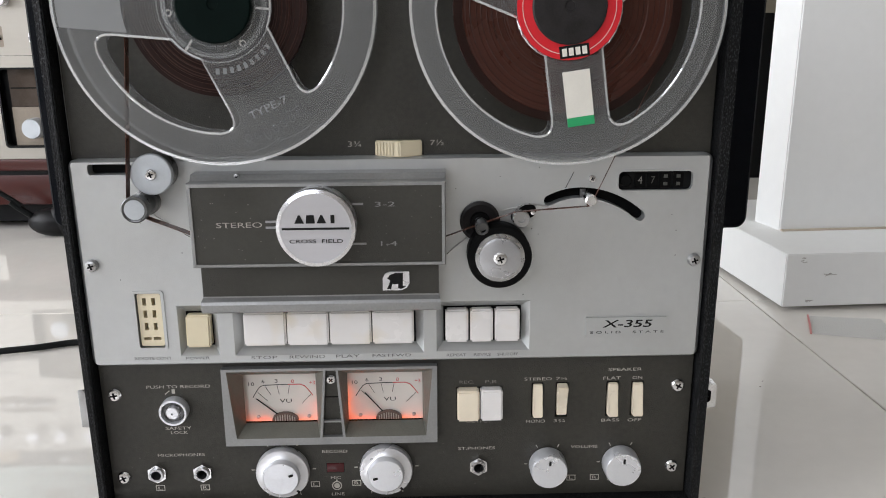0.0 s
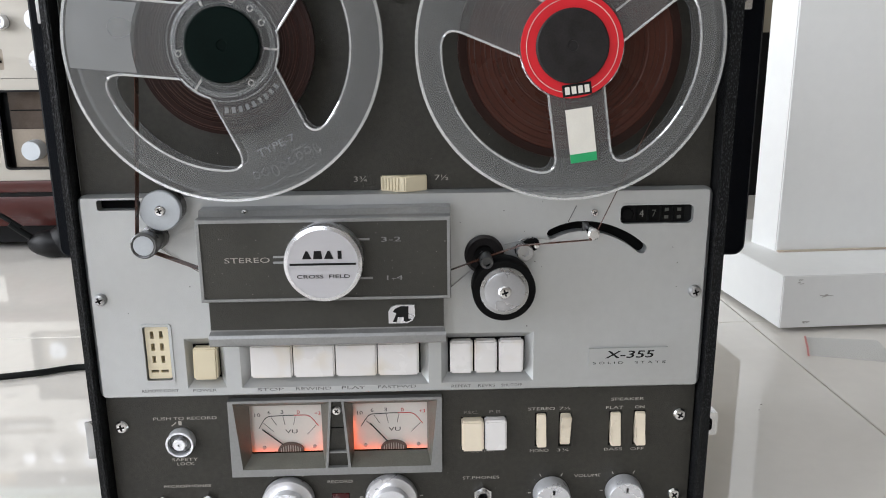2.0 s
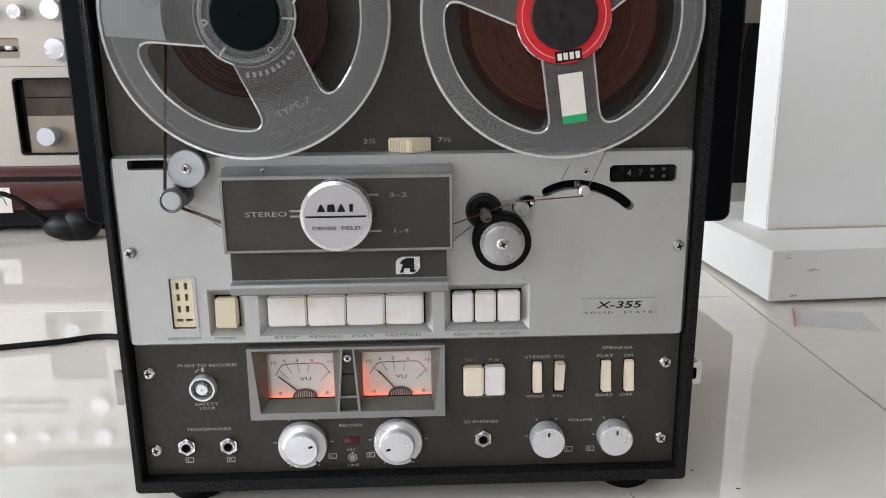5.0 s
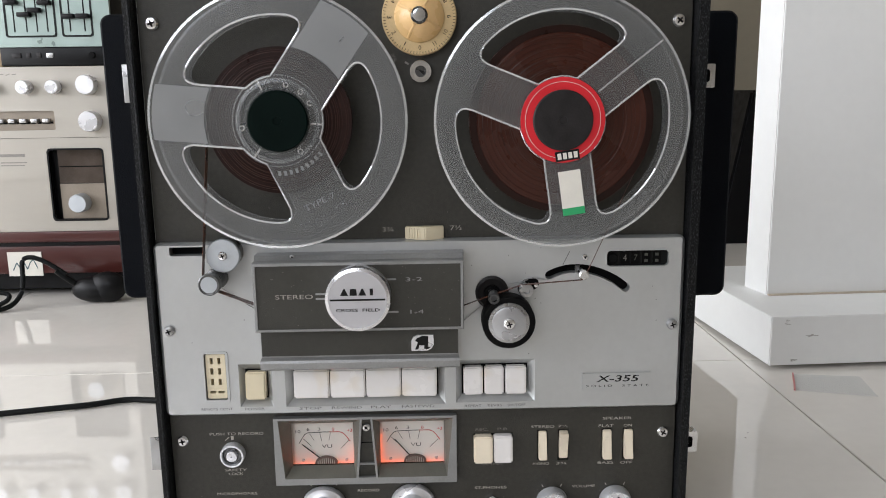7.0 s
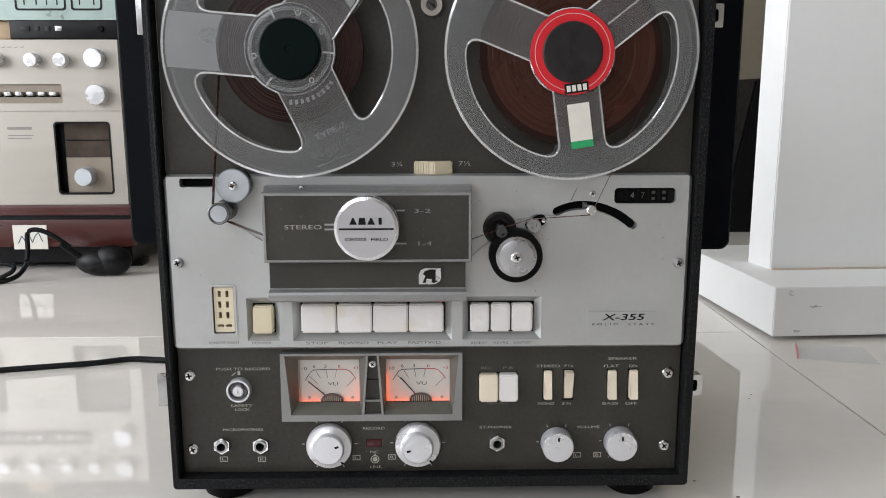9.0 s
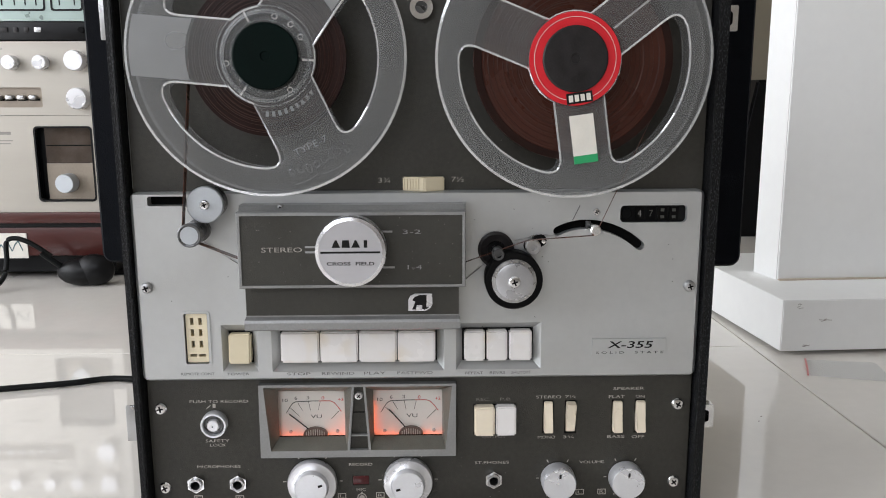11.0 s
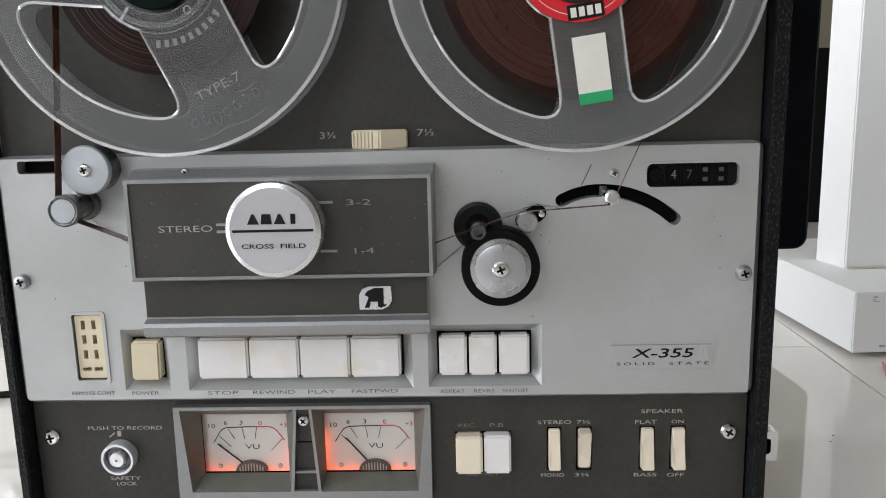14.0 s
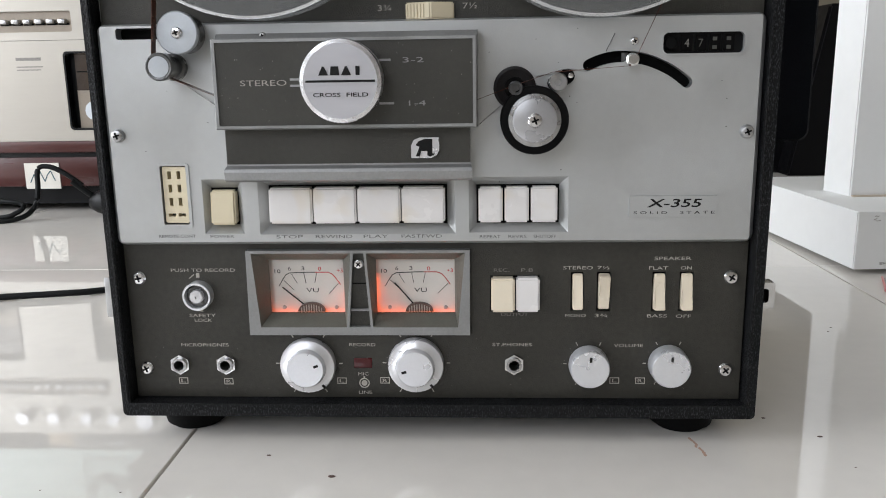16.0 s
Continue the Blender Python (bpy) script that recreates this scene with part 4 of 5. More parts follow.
for (x0, x1, z0, z1), tip in zip(SLOTS, (1, -1, 1, 1)):
    bm = bmesh.new()
    zm = (z0 + z1) / 2
    lo, hi = (-0.0060, -0.0018) if tip > 0 else (-0.0015, -0.0066)
    prof = [(0.001, z0 + 0.0012), (lo, z0 + 0.0022), (-0.0026, zm - 0.0024), (-0.0026, zm + 0.0024), (hi, z1 - 0.0014), (0.001, z1 - 0.0009)]
    f = [[bm.verts.new((x, y, z)) for y, z in prof + [(0.0035, zm)]] for x in (x0 + 0.0010, x1 - 0.0009)]
    n = len(prof) + 1
    for i in range(n):
        bm.faces.new((f[0][i], f[0][(i + 1) % n], f[1][(i + 1) % n], f[1][i]))
    bm.faces.new(f[0]), bm.faces.new(f[1])
    bmesh.ops.bevel(bm, geom=bm.edges[:], offset=0.0005, segments=2, affect="EDGES")
    r = part("rocker_switch", bm, PALE, deck, "yellowed ivory rocker switch")
    part("switch_well", box(x0 - 0.0003, x1 + 0.0003, 0.0045, 0.0055, z0 - 0.0003, z1 + 0.0003), BLACK, r, smooth=False)

# VU meters in a shared bezel
MB, FY = 0.0040, -0.0050
OPEN_L = [(-0.1068, 0.0748), (-0.0525, 0.0748), (-0.0485, 0.1222), (-0.1105, 0.1222)]
OPEN_R = [(-0.0358, 0.0748), (0.0172, 0.0748), (0.0218, 0.1222), (-0.0390, 0.1222)]
MID = [(-0.0497, 0.0765), (-0.0388, 0.0765), (-0.0418, 0.1228), (-0.0462, 0.1228)]
bezel = part("meter_bezel", slab([[(-0.1142, 0.0697), (0.0245, 0.0697), (0.0247, 0.1240), (-0.1138, 0.1240)], OPEN_L, OPEN_R,
                                  [(-0.0508, 0.0750), (-0.0375, 0.0750), (-0.0405, 0.1222), (-0.0470, 0.1222)]], FY, 0.0), SILVER2, deck, "grey cast metal bezel of the level meters", smooth=False)
part("bezel_centre", slab([[(-0.0512, 0.0745), (-0.0370, 0.0745), (-0.0400, 0.1226), (-0.0475, 0.1226)]], FY + 0.0030, 0.001), PANEL, bezel, "dark centre strip", smooth=False)
part("bezel_rib", box(-0.0500, -0.0380, FY + 0.0004, FY + 0.0032, 0.0852, 0.0864, 0.0003, 1), SILVER2, bezel)
part("bezel_line", bar(-0.0485, 0.1025, -0.0395, 0.1025, 0.0007, FY + 0.0030), BLACK, bezel, smooth=False)
screw(bezel, -0.0440, 0.1150, FY + 0.0030, 0.0032, 0.0022, turn=45)
for op, (u0, u1), needle in ((OPEN_L, (-0.1020, -0.0548), 139.5), (OPEN_R, (-0.0341, 0.0151), 130)):
    w0, w1 = 0.0819, 0.1164
    bm = bmesh.new()
    o = [bm.verts.new((x, FY, z)) for x, z in op]
    q = [bm.verts.new((x, MB, z)) for x, z in ((u0, w0), (u1, w0), (u1, w1), (u0, w1))]
    for i in range(4):
        bm.faces.new((o[i], o[(i + 1) % 4], q[(i + 1) % 4], q[i]))
    meter = part("vu_meter", bm, BEZEL_IN, deck, "lit level meter with a cream scale and orange glow", smooth=False)
    W = u1 - u0
    card = part("meter_card", slab([rrect(u0 - 0.001, u1 + 0.001, w0 - 0.001, w1 + 0.001)], MB + 0.0040, MB + 0.0044), METER, meter, "cream meter scale", smooth=False)
    cx, y = (u0 + u1) / 2, MB + 0.0040
    # scale arc: black to zero, then red
    pts = [(-0.40, 0.47), (-0.345, 0.60), (-0.30, 0.685), (-0.25, 0.722), (0.0, 0.735), (0.10, 0.735)]
    red = [(0.10, 0.735), (0.27, 0.735), (0.33, 0.70), (0.38, 0.62), (0.44, 0.50)]
    Hh = w1 - w0
    for seq, ink in ((pts, METERINK), (red, REDINK)):
        bm = bmesh.new()
        for p, r in zip(seq, seq[1:]):
            bar(cx + p[0] * W, w0 + p[1] * Hh, cx + r[0] * W, w0 + r[1] * Hh, 0.0005, y, 0.0002, bm)
        part("scale_arc", bm, ink, meter, "scale line", smooth=False)
    for k, (a, b, c, d) in enumerate(((-0.33, 0.58, -0.20, 0.40), (-0.22, 0.70, -0.15, 0.53), (-0.055, 0.72, -0.03, 0.53), (0.12, 0.72, 0.09, 0.53), (0.41, 0.52, 0.28, 0.33))):
        part("scale_mark", bar(cx + a * W, w0 + b * Hh, cx + c * W, w0 + d * Hh, 0.0003, y, 0.0002), METERINK, meter, smooth=False)
    for txt, a, b, ink in (("10", -0.41, 0.755, METERINK), ("6", -0.245, 0.805, METERINK), ("3", -0.062, 0.81, METERINK), ("0", 0.165, 0.80, REDINK), ("+3", 0.435, 0.765, REDINK)):
        lettering(txt, cx + a * W, w0 + b * Hh, y, 0.0019 * len(txt), 0.0025, ink, meter)
    lettering("VU", cx + 0.055 * W, w0 + 0.395 * Hh, y, 0.0080, 0.0028, METERINK, meter)
    # needle, pivot cover with slits, and two lamps low in the corners
    c, s = math.cos(radians(needle)), math.sin(radians(needle))
    px, pz = cx + 0.045 * W, w0
    part("needle", bar(px, pz, px + c * 0.0245, pz + s * 0.0245, 0.0007, MB + 0.0030, 0.0004), INK, meter, "black needle", smooth=False)
    dome = [(cx + 0.04 * W + 0.0088 * math.cos(radians(180 * k / 16)), w0 + 0.0060 * math.sin(radians(180 * k / 16))) for k in range(17)]
    pc = part("pivot_cover", slab([dome], MB + 0.0014, MB + 0.0038), PIVOT, meter, "ribbed dark pivot cover", smooth=False)
    for k in range(9):
        x = cx + 0.04 * W - 0.0064 + 0.0016 * k
        hgt = 0.0060 * math.sqrt(max(0, 1 - ((x - cx - 0.04 * W) / 0.0085) ** 2)) - 0.0012
        part("cover_rib", bar(x, w0 + 0.0002, x, w0 + hgt, 0.0006, MB + 0.0014, 0.0003), PRINT_MID, pc, smooth=False)
    for x in (u0 + 0.0075, u1 - 0.0060):
        part("card_screw", lathe([(0.0013, y), (0.0012, y - 0.0008), (0, y - 0.0009)], x, w0 + 0.0022, 14), STEEL, meter)
    # the lamp strip hidden under the lower lip, and one behind the outer cheek
    part("meter_lamp", box(u0 + 0.001, u1 - 0.001, MB + 0.0005, MB + 0.0024, w0 - 0.0035, w0 - 0.0022), METERGLOW, meter, "hidden orange scale lamp", smooth=False)
    if op is OPEN_L:
        part("meter_lamp", box(u1 + 0.0026, u1 + 0.0036, MB + 0.0005, MB + 0.0024, w0 + 0.002, w0 + 0.014), METERGLOW, meter, "hidden orange scale lamp", smooth=False)
    if op is OPEN_R:
        part("meter_lamp", box(u0 - 0.0035, u0 - 0.0022, MB + 0.0005, MB + 0.0024, w0 + 0.002, w1 - 0.012), METERGLOW, meter, "hidden orange scale lamp", smooth=False)
    part("meter_case", slab([rrect(u0 - 0.006, u1 + 0.006, w0 - 0.006, w1 + 0.006), rrect(u0 - 0.0045, u1 + 0.0045, w0 - 0.0045, w1 + 0.0045)], MB + 0.0002, MB + 0.0044), IVORY, meter, smooth=False)

# latches and side flaps
for sx in (-1, 1):
    for z in (0.3735, 0.0890):
        if sx < 0:
            l = part("latch", box(-0.2112 if z > 0.2 else -0.2145, -CW + 0.0022, 0.0140, 0.0165, z - 0.0135, z + 0.0135, 0.0006), STEEL, deck, "dull chrome case latch plate")
            part("latch_base", box(-CW, -CW + 0.0022, 0.0140, 0.034, z - 0.0135, z + 0.0135, 0.0006), CHROME, l)
        else:
            l = part("latch", box(CW - 0.004, CW + 0.0080, 0.0130, 0.032, z - 0.0165, z - 0.0060, 0.0008), CHROME, deck, "chrome case latch with a hook")
            part("latch_base", box(CW - 0.004, CW + 0.0080, 0.0130, 0.032, z + 0.0060, z + 0.0165, 0.0008), CHROME, l)
            part("latch_hook", slab([rrect(CW - 0.003, CW + 0.0155, z - 0.0085, z + 0.0085, 0.001, 3), rrect(CW - 0.0015, CW + 0.0118, z - 0.0046, z + 0.0046, 0.0018, 3)], 0.016, 0.026), CHROME, l)
            part("latch_gap", box(CW - 0.004, CW + 0.0142, 0.0262, 0.0280, z - 0.0058, z + 0.0058), BLACK, l)
    x0, x1, z0, z1 = (-0.2762, -CW, 0.1815, 0.4345) if sx < 0 else (CW, 0.2815, 0.1742, 0.4315)
    bm = slab([rrect(x0 + 0.002, x1 - 0.002, z0 + 0.002, z1 - 0.002, 0.007, 5)], 0.148, 0.175, bevel_loop=rrect(x0, x1, z0, z1, 0.009, 5), yb_edge=0.150)
    part("side_flap", bm, FLAP, deck, "blue-black leatherette side flap")


# ---- reels and tape ----
def window_loop(cx, cz, a0, a1, half, r_in, r_out, round_r):
    """Opening between two spokes: outer arc, straight spoke sides, rounded outer corners."""
    d0 = math.asin(half / r_out)
    pts = []
    s0, s1 = a0 + d0, a1 - d0
    n = 40
    cut = round_r / r_out
    for i in range(n + 1):
        a = s0 + cut + (s1 - s0 - 2 * cut) * i / n
        pts.append((r_out * math.cos(a), r_out * math.sin(a)))

    def side(a, sgn, r):
        along, n_ = math.sqrt(max(r * r - half * half, 0)), half * sgn
        return (along * math.cos(a) - n_ * math.sin(a), along * math.sin(a) + n_ * math.cos(a))

    def corner(p, c, q):
        return [tuple((1 - t) ** 2 * p[i] + 2 * t * (1 - t) * c[i] + t * t * q[i] for i in (0, 1)) for t in (0.12, 0.25, 0.38, 0.5, 0.62, 0.75, 0.88)]
    e1, e0 = side(a1, -1, r_out - round_r), side(a0, 1, r_out - round_r)
    c1, c0 = side(a1, -1, r_out), side(a0, 1, r_out)
    out = pts + corner(pts[-1], c1, e1) + [e1]
    i1, i0 = side(a1, -1, r_in), side(a0, 1, r_in)
    b1, b0 = math.atan2(i1[1], i1[0]), math.atan2(i0[1], i0[0])
    while b1 < b0:
        b1 += 2 * math.pi
    m = 5
    out += [(r_in * math.cos(b1 + (b0 - b1) * k / m), r_in * math.sin(b1 + (b0 - b1) * k / m)) for k in range(m + 1)]
    out += [e0] + corner(e0, c0, pts[0])
    return [(cx + x, cz + z) for x, z in out]


RR, YF, YB = 0.0868, -0.0315, -0.0145


def reel(name, label, cx, cz, turn, half, r_in, r_out, pack_r):
    """A clear plastic reel: two flanges with three openings, bright rims, hub and wound tape."""
    t = thing(name, label, "tape reel", "reels on the deck", Matrix.Translation((cx, 0, cz)))
    spokes = [radians(turn + 120 * k) for k in range(4)]
    loops = [window_loop(0, 0, spokes[k], spokes[k + 1], half, r_in, r_out, 0.012) for k in range(3)]
    for y in (YF, YB - 0.0012):
        fl = part("flange", slab([ring(0, 0, RR - 0.0008, 128), *loops, ring(0, 0, 0.006, 32)], y, y + 0.0012), CLEAR, t, "clear plastic flange with three openings", smooth=False)
        rim = part("rim", lathe([(RR - 0.0016, y - 0.0003), (RR, y), (RR, y + 0.0012), (RR - 0.0016, y + 0.0014), (RR - 0.0016, y - 0.0003)], 0, 0, 128), CLEAR_RIM if y == YF else FROST, fl, "bright moulded rim")
        rim.visible_shadow = False
        for lp in loops:
            bm = bmesh.new()
            tube([(x, y + 0.0005, z) for x, z in lp] + [(lp[0][0], y + 0.0005, lp[0][1])], 0.0008 if y == YF else 0.0004, 6, bm, 1)
            ed = part("opening_edge", bm, CLEAR_RIM if y == YF else FROST, fl, "bright moulded edge")
            ed.visible_shadow = False
    part("tape_pack", lathe([(0.0275, -0.0272), (pack_r * 0.70, -0.0270), (pack_r * 0.705, -0.0272), (pack_r * 0.86, -0.0269), (pack_r * 0.865, -0.0272), (pack_r, -0.0271), (pack_r, -0.0208), (0.0275, -0.0208)], 0, 0, 128),
         TAPE if pack_r > 0.055 else TAPE_DARK, t, "wound dark brown tape")
    return t


def groove_rings(t, pack_r, rs):
    for k, r in enumerate(rs):
        part("wind_line", lathe([(r, -0.0271), (r + 0.00015, -0.0273), (r + 0.0003 + 0.0002 * (k % 3), -0.0271)], 0, 0, 96), TAPE_LINE, t)


LX, LZ, SX, SZ = -0.0935, 0.3468, 0.0977, 0.3447
L_TURN, R_TURN = -65, -82
take = reel("take_up_reel", "clear plastic tape reel with some brown tape, on deck", LX, LZ, L_TURN, 0.0200, 0.0300, 0.0692, 0.0490)
groove_rings(take, 0.049, (0.0318, 0.0331, 0.0352, 0.0359, 0.0378, 0.0392, 0.0405, 0.0424, 0.0452, 0.0466))
full = reel("supply_reel", "nearly full clear tape reel with red hub label, on deck", SX, SZ, R_TURN, 0.0158, 0.0290, 0.0725, 0.0628)
groove_rings(full, 0.0628, (0.0308, 0.0335, 0.0349, 0.0362, 0.0388, 0.0414, 0.0421, 0.0446, 0.0475, 0.0502, 0.0536, 0.0561))
part("wind_band", lathe([(0.0578, -0.0272), (0.0580, -0.0276), (0.0626, -0.0275), (0.0627, -0.0271)], 0, 0, 128), TAPE_DARK, full, "darker outer turns of tape")
# hubs
for t, cap in ((take, DARKDISC), (full, SCUFF)):
    h = part("hub", lathe([(0.0285, YF - 0.0004), (0.0285, YB), (0.0255, YB), (0.0255, YF - 0.0012), (0.0285, YF - 0.0004)], 0, 0, 72), CLEAR, t, "clear moulded hub")
    h.visible_shadow = False
    part("spindle_seat", lathe([(0.010, 0.0), (0.010, YB)], 0, 0, 32), STEEL, t)
    part("spindle_cap", lathe([(0.0205, -0.0225), (0.0203, YF - 0.0030), (0.0195, YF - 0.0036), (0.003, YF - 0.0036), (0.0028, YF - 0.003), (0, YF - 0.003)], 0, 0, 64), cap, t,
         "dark green-black spindle cap" if t is take else "scuffed black spindle cap")
# take-up reel: inner rings, moulded bars for the maker's words, frosted spokes with painted sheen
for r in (0.0214, 0.0258, 0.0272, 0.0300):
    o = part("hub_ring", lathe([(r, YF), (r + 0.0004, YF - 0.0010), (r + 0.0008, YF)], 0, 0, 80), CLEAR_RIM, take)
    o.visible_shadow = False
for a, r in ((28, 0.0246), (50, 0.0248), (75, 0.0246), (190, 0.0246), (305, 0.0248)):
    hx, hz = r * math.cos(radians(a)), r * math.sin(radians(a))
    o = part("moulded_boss", lathe([(0.0019, YF), (0.0019, YF - 0.0010), (0.0012, YF - 0.0010), (0.0012, YF)], hx, hz, 20), CLEAR_RIM, take, "small clear moulded ring")
    o.visible_shadow = False
for k in range(3):
    a = radians(L_TURN + 60 + 120 * k)
    o = part("hub_slot", bar(0.0225 * math.cos(a), 0.0225 * math.sin(a), 0.0298 * math.cos(a), 0.0298 * math.sin(a), 0.0013, YF - 0.0003, 0.0006), CLEAR_RIM, take, smooth=False)
    o.visible_shadow = False


def on_spoke(a, u, v):
    """u along the spoke from the hub, v across it."""
    return (u * math.cos(a) - v * math.sin(a), u * math.sin(a) + v * math.cos(a))


al = radians(L_TURN)
for k in range(8):
    v = 0.0200 - 0.0054 * k
    base = 0.0705 - 0.0006 * abs(k - 4)
    high = 0.0062 if k in (0, 5) else 0.0040
    bm = bmesh.new()
    loop = [on_spoke(al, base + high * (0.5 - 0.5 * math.cos(2 * math.pi * i / 10)), v - 0.0017 * math.sin(2 * math.pi * i / 10)) for i in range(11 if k % 3 else 8)]
    tube([(x, YF - 0.0003, z) for x, z in loop], 0.00042, 6, bm, 2)
    o = part("moulded_stroke", bm, FROST, take, "raised clear brand mark")
    o.visible_shadow = False
for u, v0, v1 in ((0.0800, 0.0160, -0.0020), (0.0790, -0.0030, -0.0200), (0.0672, 0.0165, 0.0060)):
    bm = bmesh.new()
    tube([(x, YF - 0.0003, z) for x, z in (on_spoke(al, u - 0.0008, v0), on_spoke(al, u + 0.0003, (v0 + v1) / 2), on_spoke(al, u - 0.0006, v1))], 0.0004, 6, bm, 4)
    o = part("moulded_stroke", bm, FROST, take, "raised clear brand mark")
    o.visible_shadow = False
px, pz = on_spoke(al, 0.0605, 0)
o = lettering("TYPE-7", px, pz, YF, 0.0230, 0.0042, FROST_B, take, turn=L_TURN + 90)
o.visible_shadow = False
for k in range(9):
    a = al + radians(-26 + 6.5 * k)
    o = part("moulded_bar", bar(0.0335 * math.cos(a), 0.0335 * math.sin(a), 0.0368 * math.cos(a), 0.0368 * math.sin(a), 0.0020, YF, 0.0004), FROST_B, take, "raised clear brand mark", smooth=False)
    o.visible_shadow = False
# paler patches on two frosted spokes carry the window's reflection as colour
for k in (1, 2):
    a = radians(L_TURN + 120 * k)
    r0, r1 = 0.0495, 0.0838

    def across(r, n=9, w=0.0185):
        h = math.asin(w / r)
        return [(r * math.cos(a - h + 2 * h * i / n), r * math.sin(a - h + 2 * h * i / n)) for i in range(n + 1)]

    o = part("frosted_sheen_patch", slab([across(r0) + across(r1)[::-1]], YF - 0.0004, YF), FROST_B, take, "frosted spoke face with window sheen in its colour", smooth=False)
    o.visible_shadow = False
# supply reel: red label, brand patch, white sticker with a green end, a seam line on a spoke
lab = part("hub_label", slab([ring(0, 0, 0.0285, 80), ring(0, 0, 0.0203, 64)], YF - 0.0016, YF - 0.0004), RED, full, "red paper hub label", smooth=False)
part("label_line", slab([ring(0, 0, 0.0256, 80), ring(0, 0, 0.0253, 80)], YF - 0.0018, YF - 0.0015), PAPER, lab, smooth=False)
ar = radians(R_TURN)
patch = [on_spoke(ar, u, v) for u, v in ((0.0205, -0.0082), (0.0272, -0.0082), (0.0272, 0.0082), (0.0205, 0.0082))]
part("brand_patch", slab([patch], YF - 0.0021, YF - 0.0016), INK, lab, "black patch with a plain brand mark", smooth=False)
for k in range(4):
    v = -0.0056 + 0.0037 * k
    q = [on_spoke(ar, u, w) for u, w in ((0.0218, v - 0.0012), (0.0260, v - 0.0012), (0.0260, v + 0.0014), (0.0218, v + 0.0014))]
    part("brand_bar", slab([q], YF - 0.0023, YF - 0.0021), PAPER, lab, "plain white brand mark", smooth=False)
st = [on_spoke(ar, u, v) for u, v in ((0.0345, -0.0076), (0.0600, -0.0076), (0.0600, 0.0076), (0.0345, 0.0076))]
stick = part("sticker", slab([st], YF - 0.0005, YF), PAPER, full, "cream paper sticker", smooth=False)
part("sticker_end", slab([[on_spoke(ar, u, v) for u, v in ((0.0600, -0.0076), (0.0650, -0.0076), (0.0650, 0.0076), (0.0600, 0.0076))]], YF - 0.0006, YF), GREEN, stick, "green end of the sticker", smooth=False)
p, q = on_spoke(ar + radians(120), 0.030, 0), on_spoke(ar + radians(120), 0.084, 0)
o = part("seam", bar(*p, *q, 0.0012, YF, 0.0004), CLEAR_RIM, full, "bright seam in the plastic", smooth=False)
o.visible_shadow = False

# the threaded tape: a ribbon on edge from reel to reel
tape = thing("magnetic_tape", "brown magnetic tape threaded past the rollers of the deck", "tape")


def ribbon(pts, name="tape_run", Y0T=-0.0272):
    bm = bmesh.new()
    for (x0, z0), (x1, z1) in zip(pts, pts[1:]):
        d = Vector((x1 - x0, 0, z1 - z0)).normalized()
        n = Vector((-d.z, 0, d.x)) * 0.00012
        vs = []
        for y in (Y0T, -0.0208):
            for p, s in ((Vector((x0, y, z0)), -1), (Vector((x1, y, z1)), -1), (Vector((x1, y, z1)), 1), (Vector((x0, y, z0)), 1)):
                vs.append(bm.verts.new(p + n * s))
        bm.faces.new(vs[:4]), bm.faces.new(vs[4:])
        for i in range(4):
            bm.faces.new((vs[i], vs[(i + 1) % 4], vs[4 + (i + 1) % 4], vs[4 + i]))
    return part(name, bm, TAPE_THREAD, tape, smooth=False)


def arc_pts(cx, cz, r, a0, a1, n=8):
    return [(cx + r * math.cos(radians(a0 + (a1 - a0) * k / n)), cz + r * math.sin(radians(a0 + (a1 - a0) * k / n))) for k in range(n + 1)]


ribbon([(LX - 0.0490, LZ)] + arc_pts(-0.1470, 0.2352, 0.0064, 172, 292) + [(-0.1165, 0.2180)])
# tangent from the tension arm to the wound tape
T = Vector((0.1185, 0.2395))
d = Vector((SX, SZ)) - T
ang = math.atan2(d.y, d.x) - math.asin(0.0629 / d.length)
L = math.sqrt(d.length ** 2 - 0.0629 ** 2)
ribbon([(0.0300, 0.2145), (0.0478, 0.2210), (0.0720, 0.2290), (0.1150, 0.2318)], Y0T=-0.0238)
ribbon(arc_pts(0.1160, 0.2352, 0.0034, -80, 40, 6) + [(T.x + L * math.cos(ang), T.y + L * math.sin(ang))], Y0T=-0.0220)


# ---- hi-fi rack behind ----
RY = 0.86
RACK = Matrix.Translation((-0.0012, 0.025, 0)) @ Matrix.Diagonal((1.003, 1, 1.025, 1))


def hifi(name, label, x0, x1, z0, z1, depth, face):
    t = thing(name, label, "hi-fi unit", "stacked hi-fi units", RACK)
    part("body", box(x0 + 0.004, x1 - 0.004, RY + 0.018, RY + depth, z0 + 0.001, z1 - 0.001, 0.002), BLACKGEAR, t)
    return t


def small_knob(parent, x, z, r, h=0.016, material=ALU, label="round aluminium knob", y=None):
    y = RY if y is None else y
    return part("knob", lathe([(r, y), (r, y - h * 0.85), (r * 0.93, y - h), (0, y - h)], x, z, 40, knurl=0.02), material, parent, label)


RX = -0.549
pre = hifi("preamplifier", "champagne metal preamplifier with round knobs, on other hi-fi units", -1.00, RX, 0.2875, 0.4085, 0.30, CHAMP)
part("front", slab([rrect(-1.00, RX, 0.2875, 0.4085, 0.001, 2), rrect(-0.90, -0.6525, 0.3005, 0.3335, 0.003, 3)], RY, RY + 0.006), CHAMP, pre, "champagne brushed front", smooth=False)
part("switch_bay", slab([rrect(-0.91, -0.65, 0.298, 0.336)], RY + 0.007, RY + 0.009), CHAMP_D, pre, smooth=False)
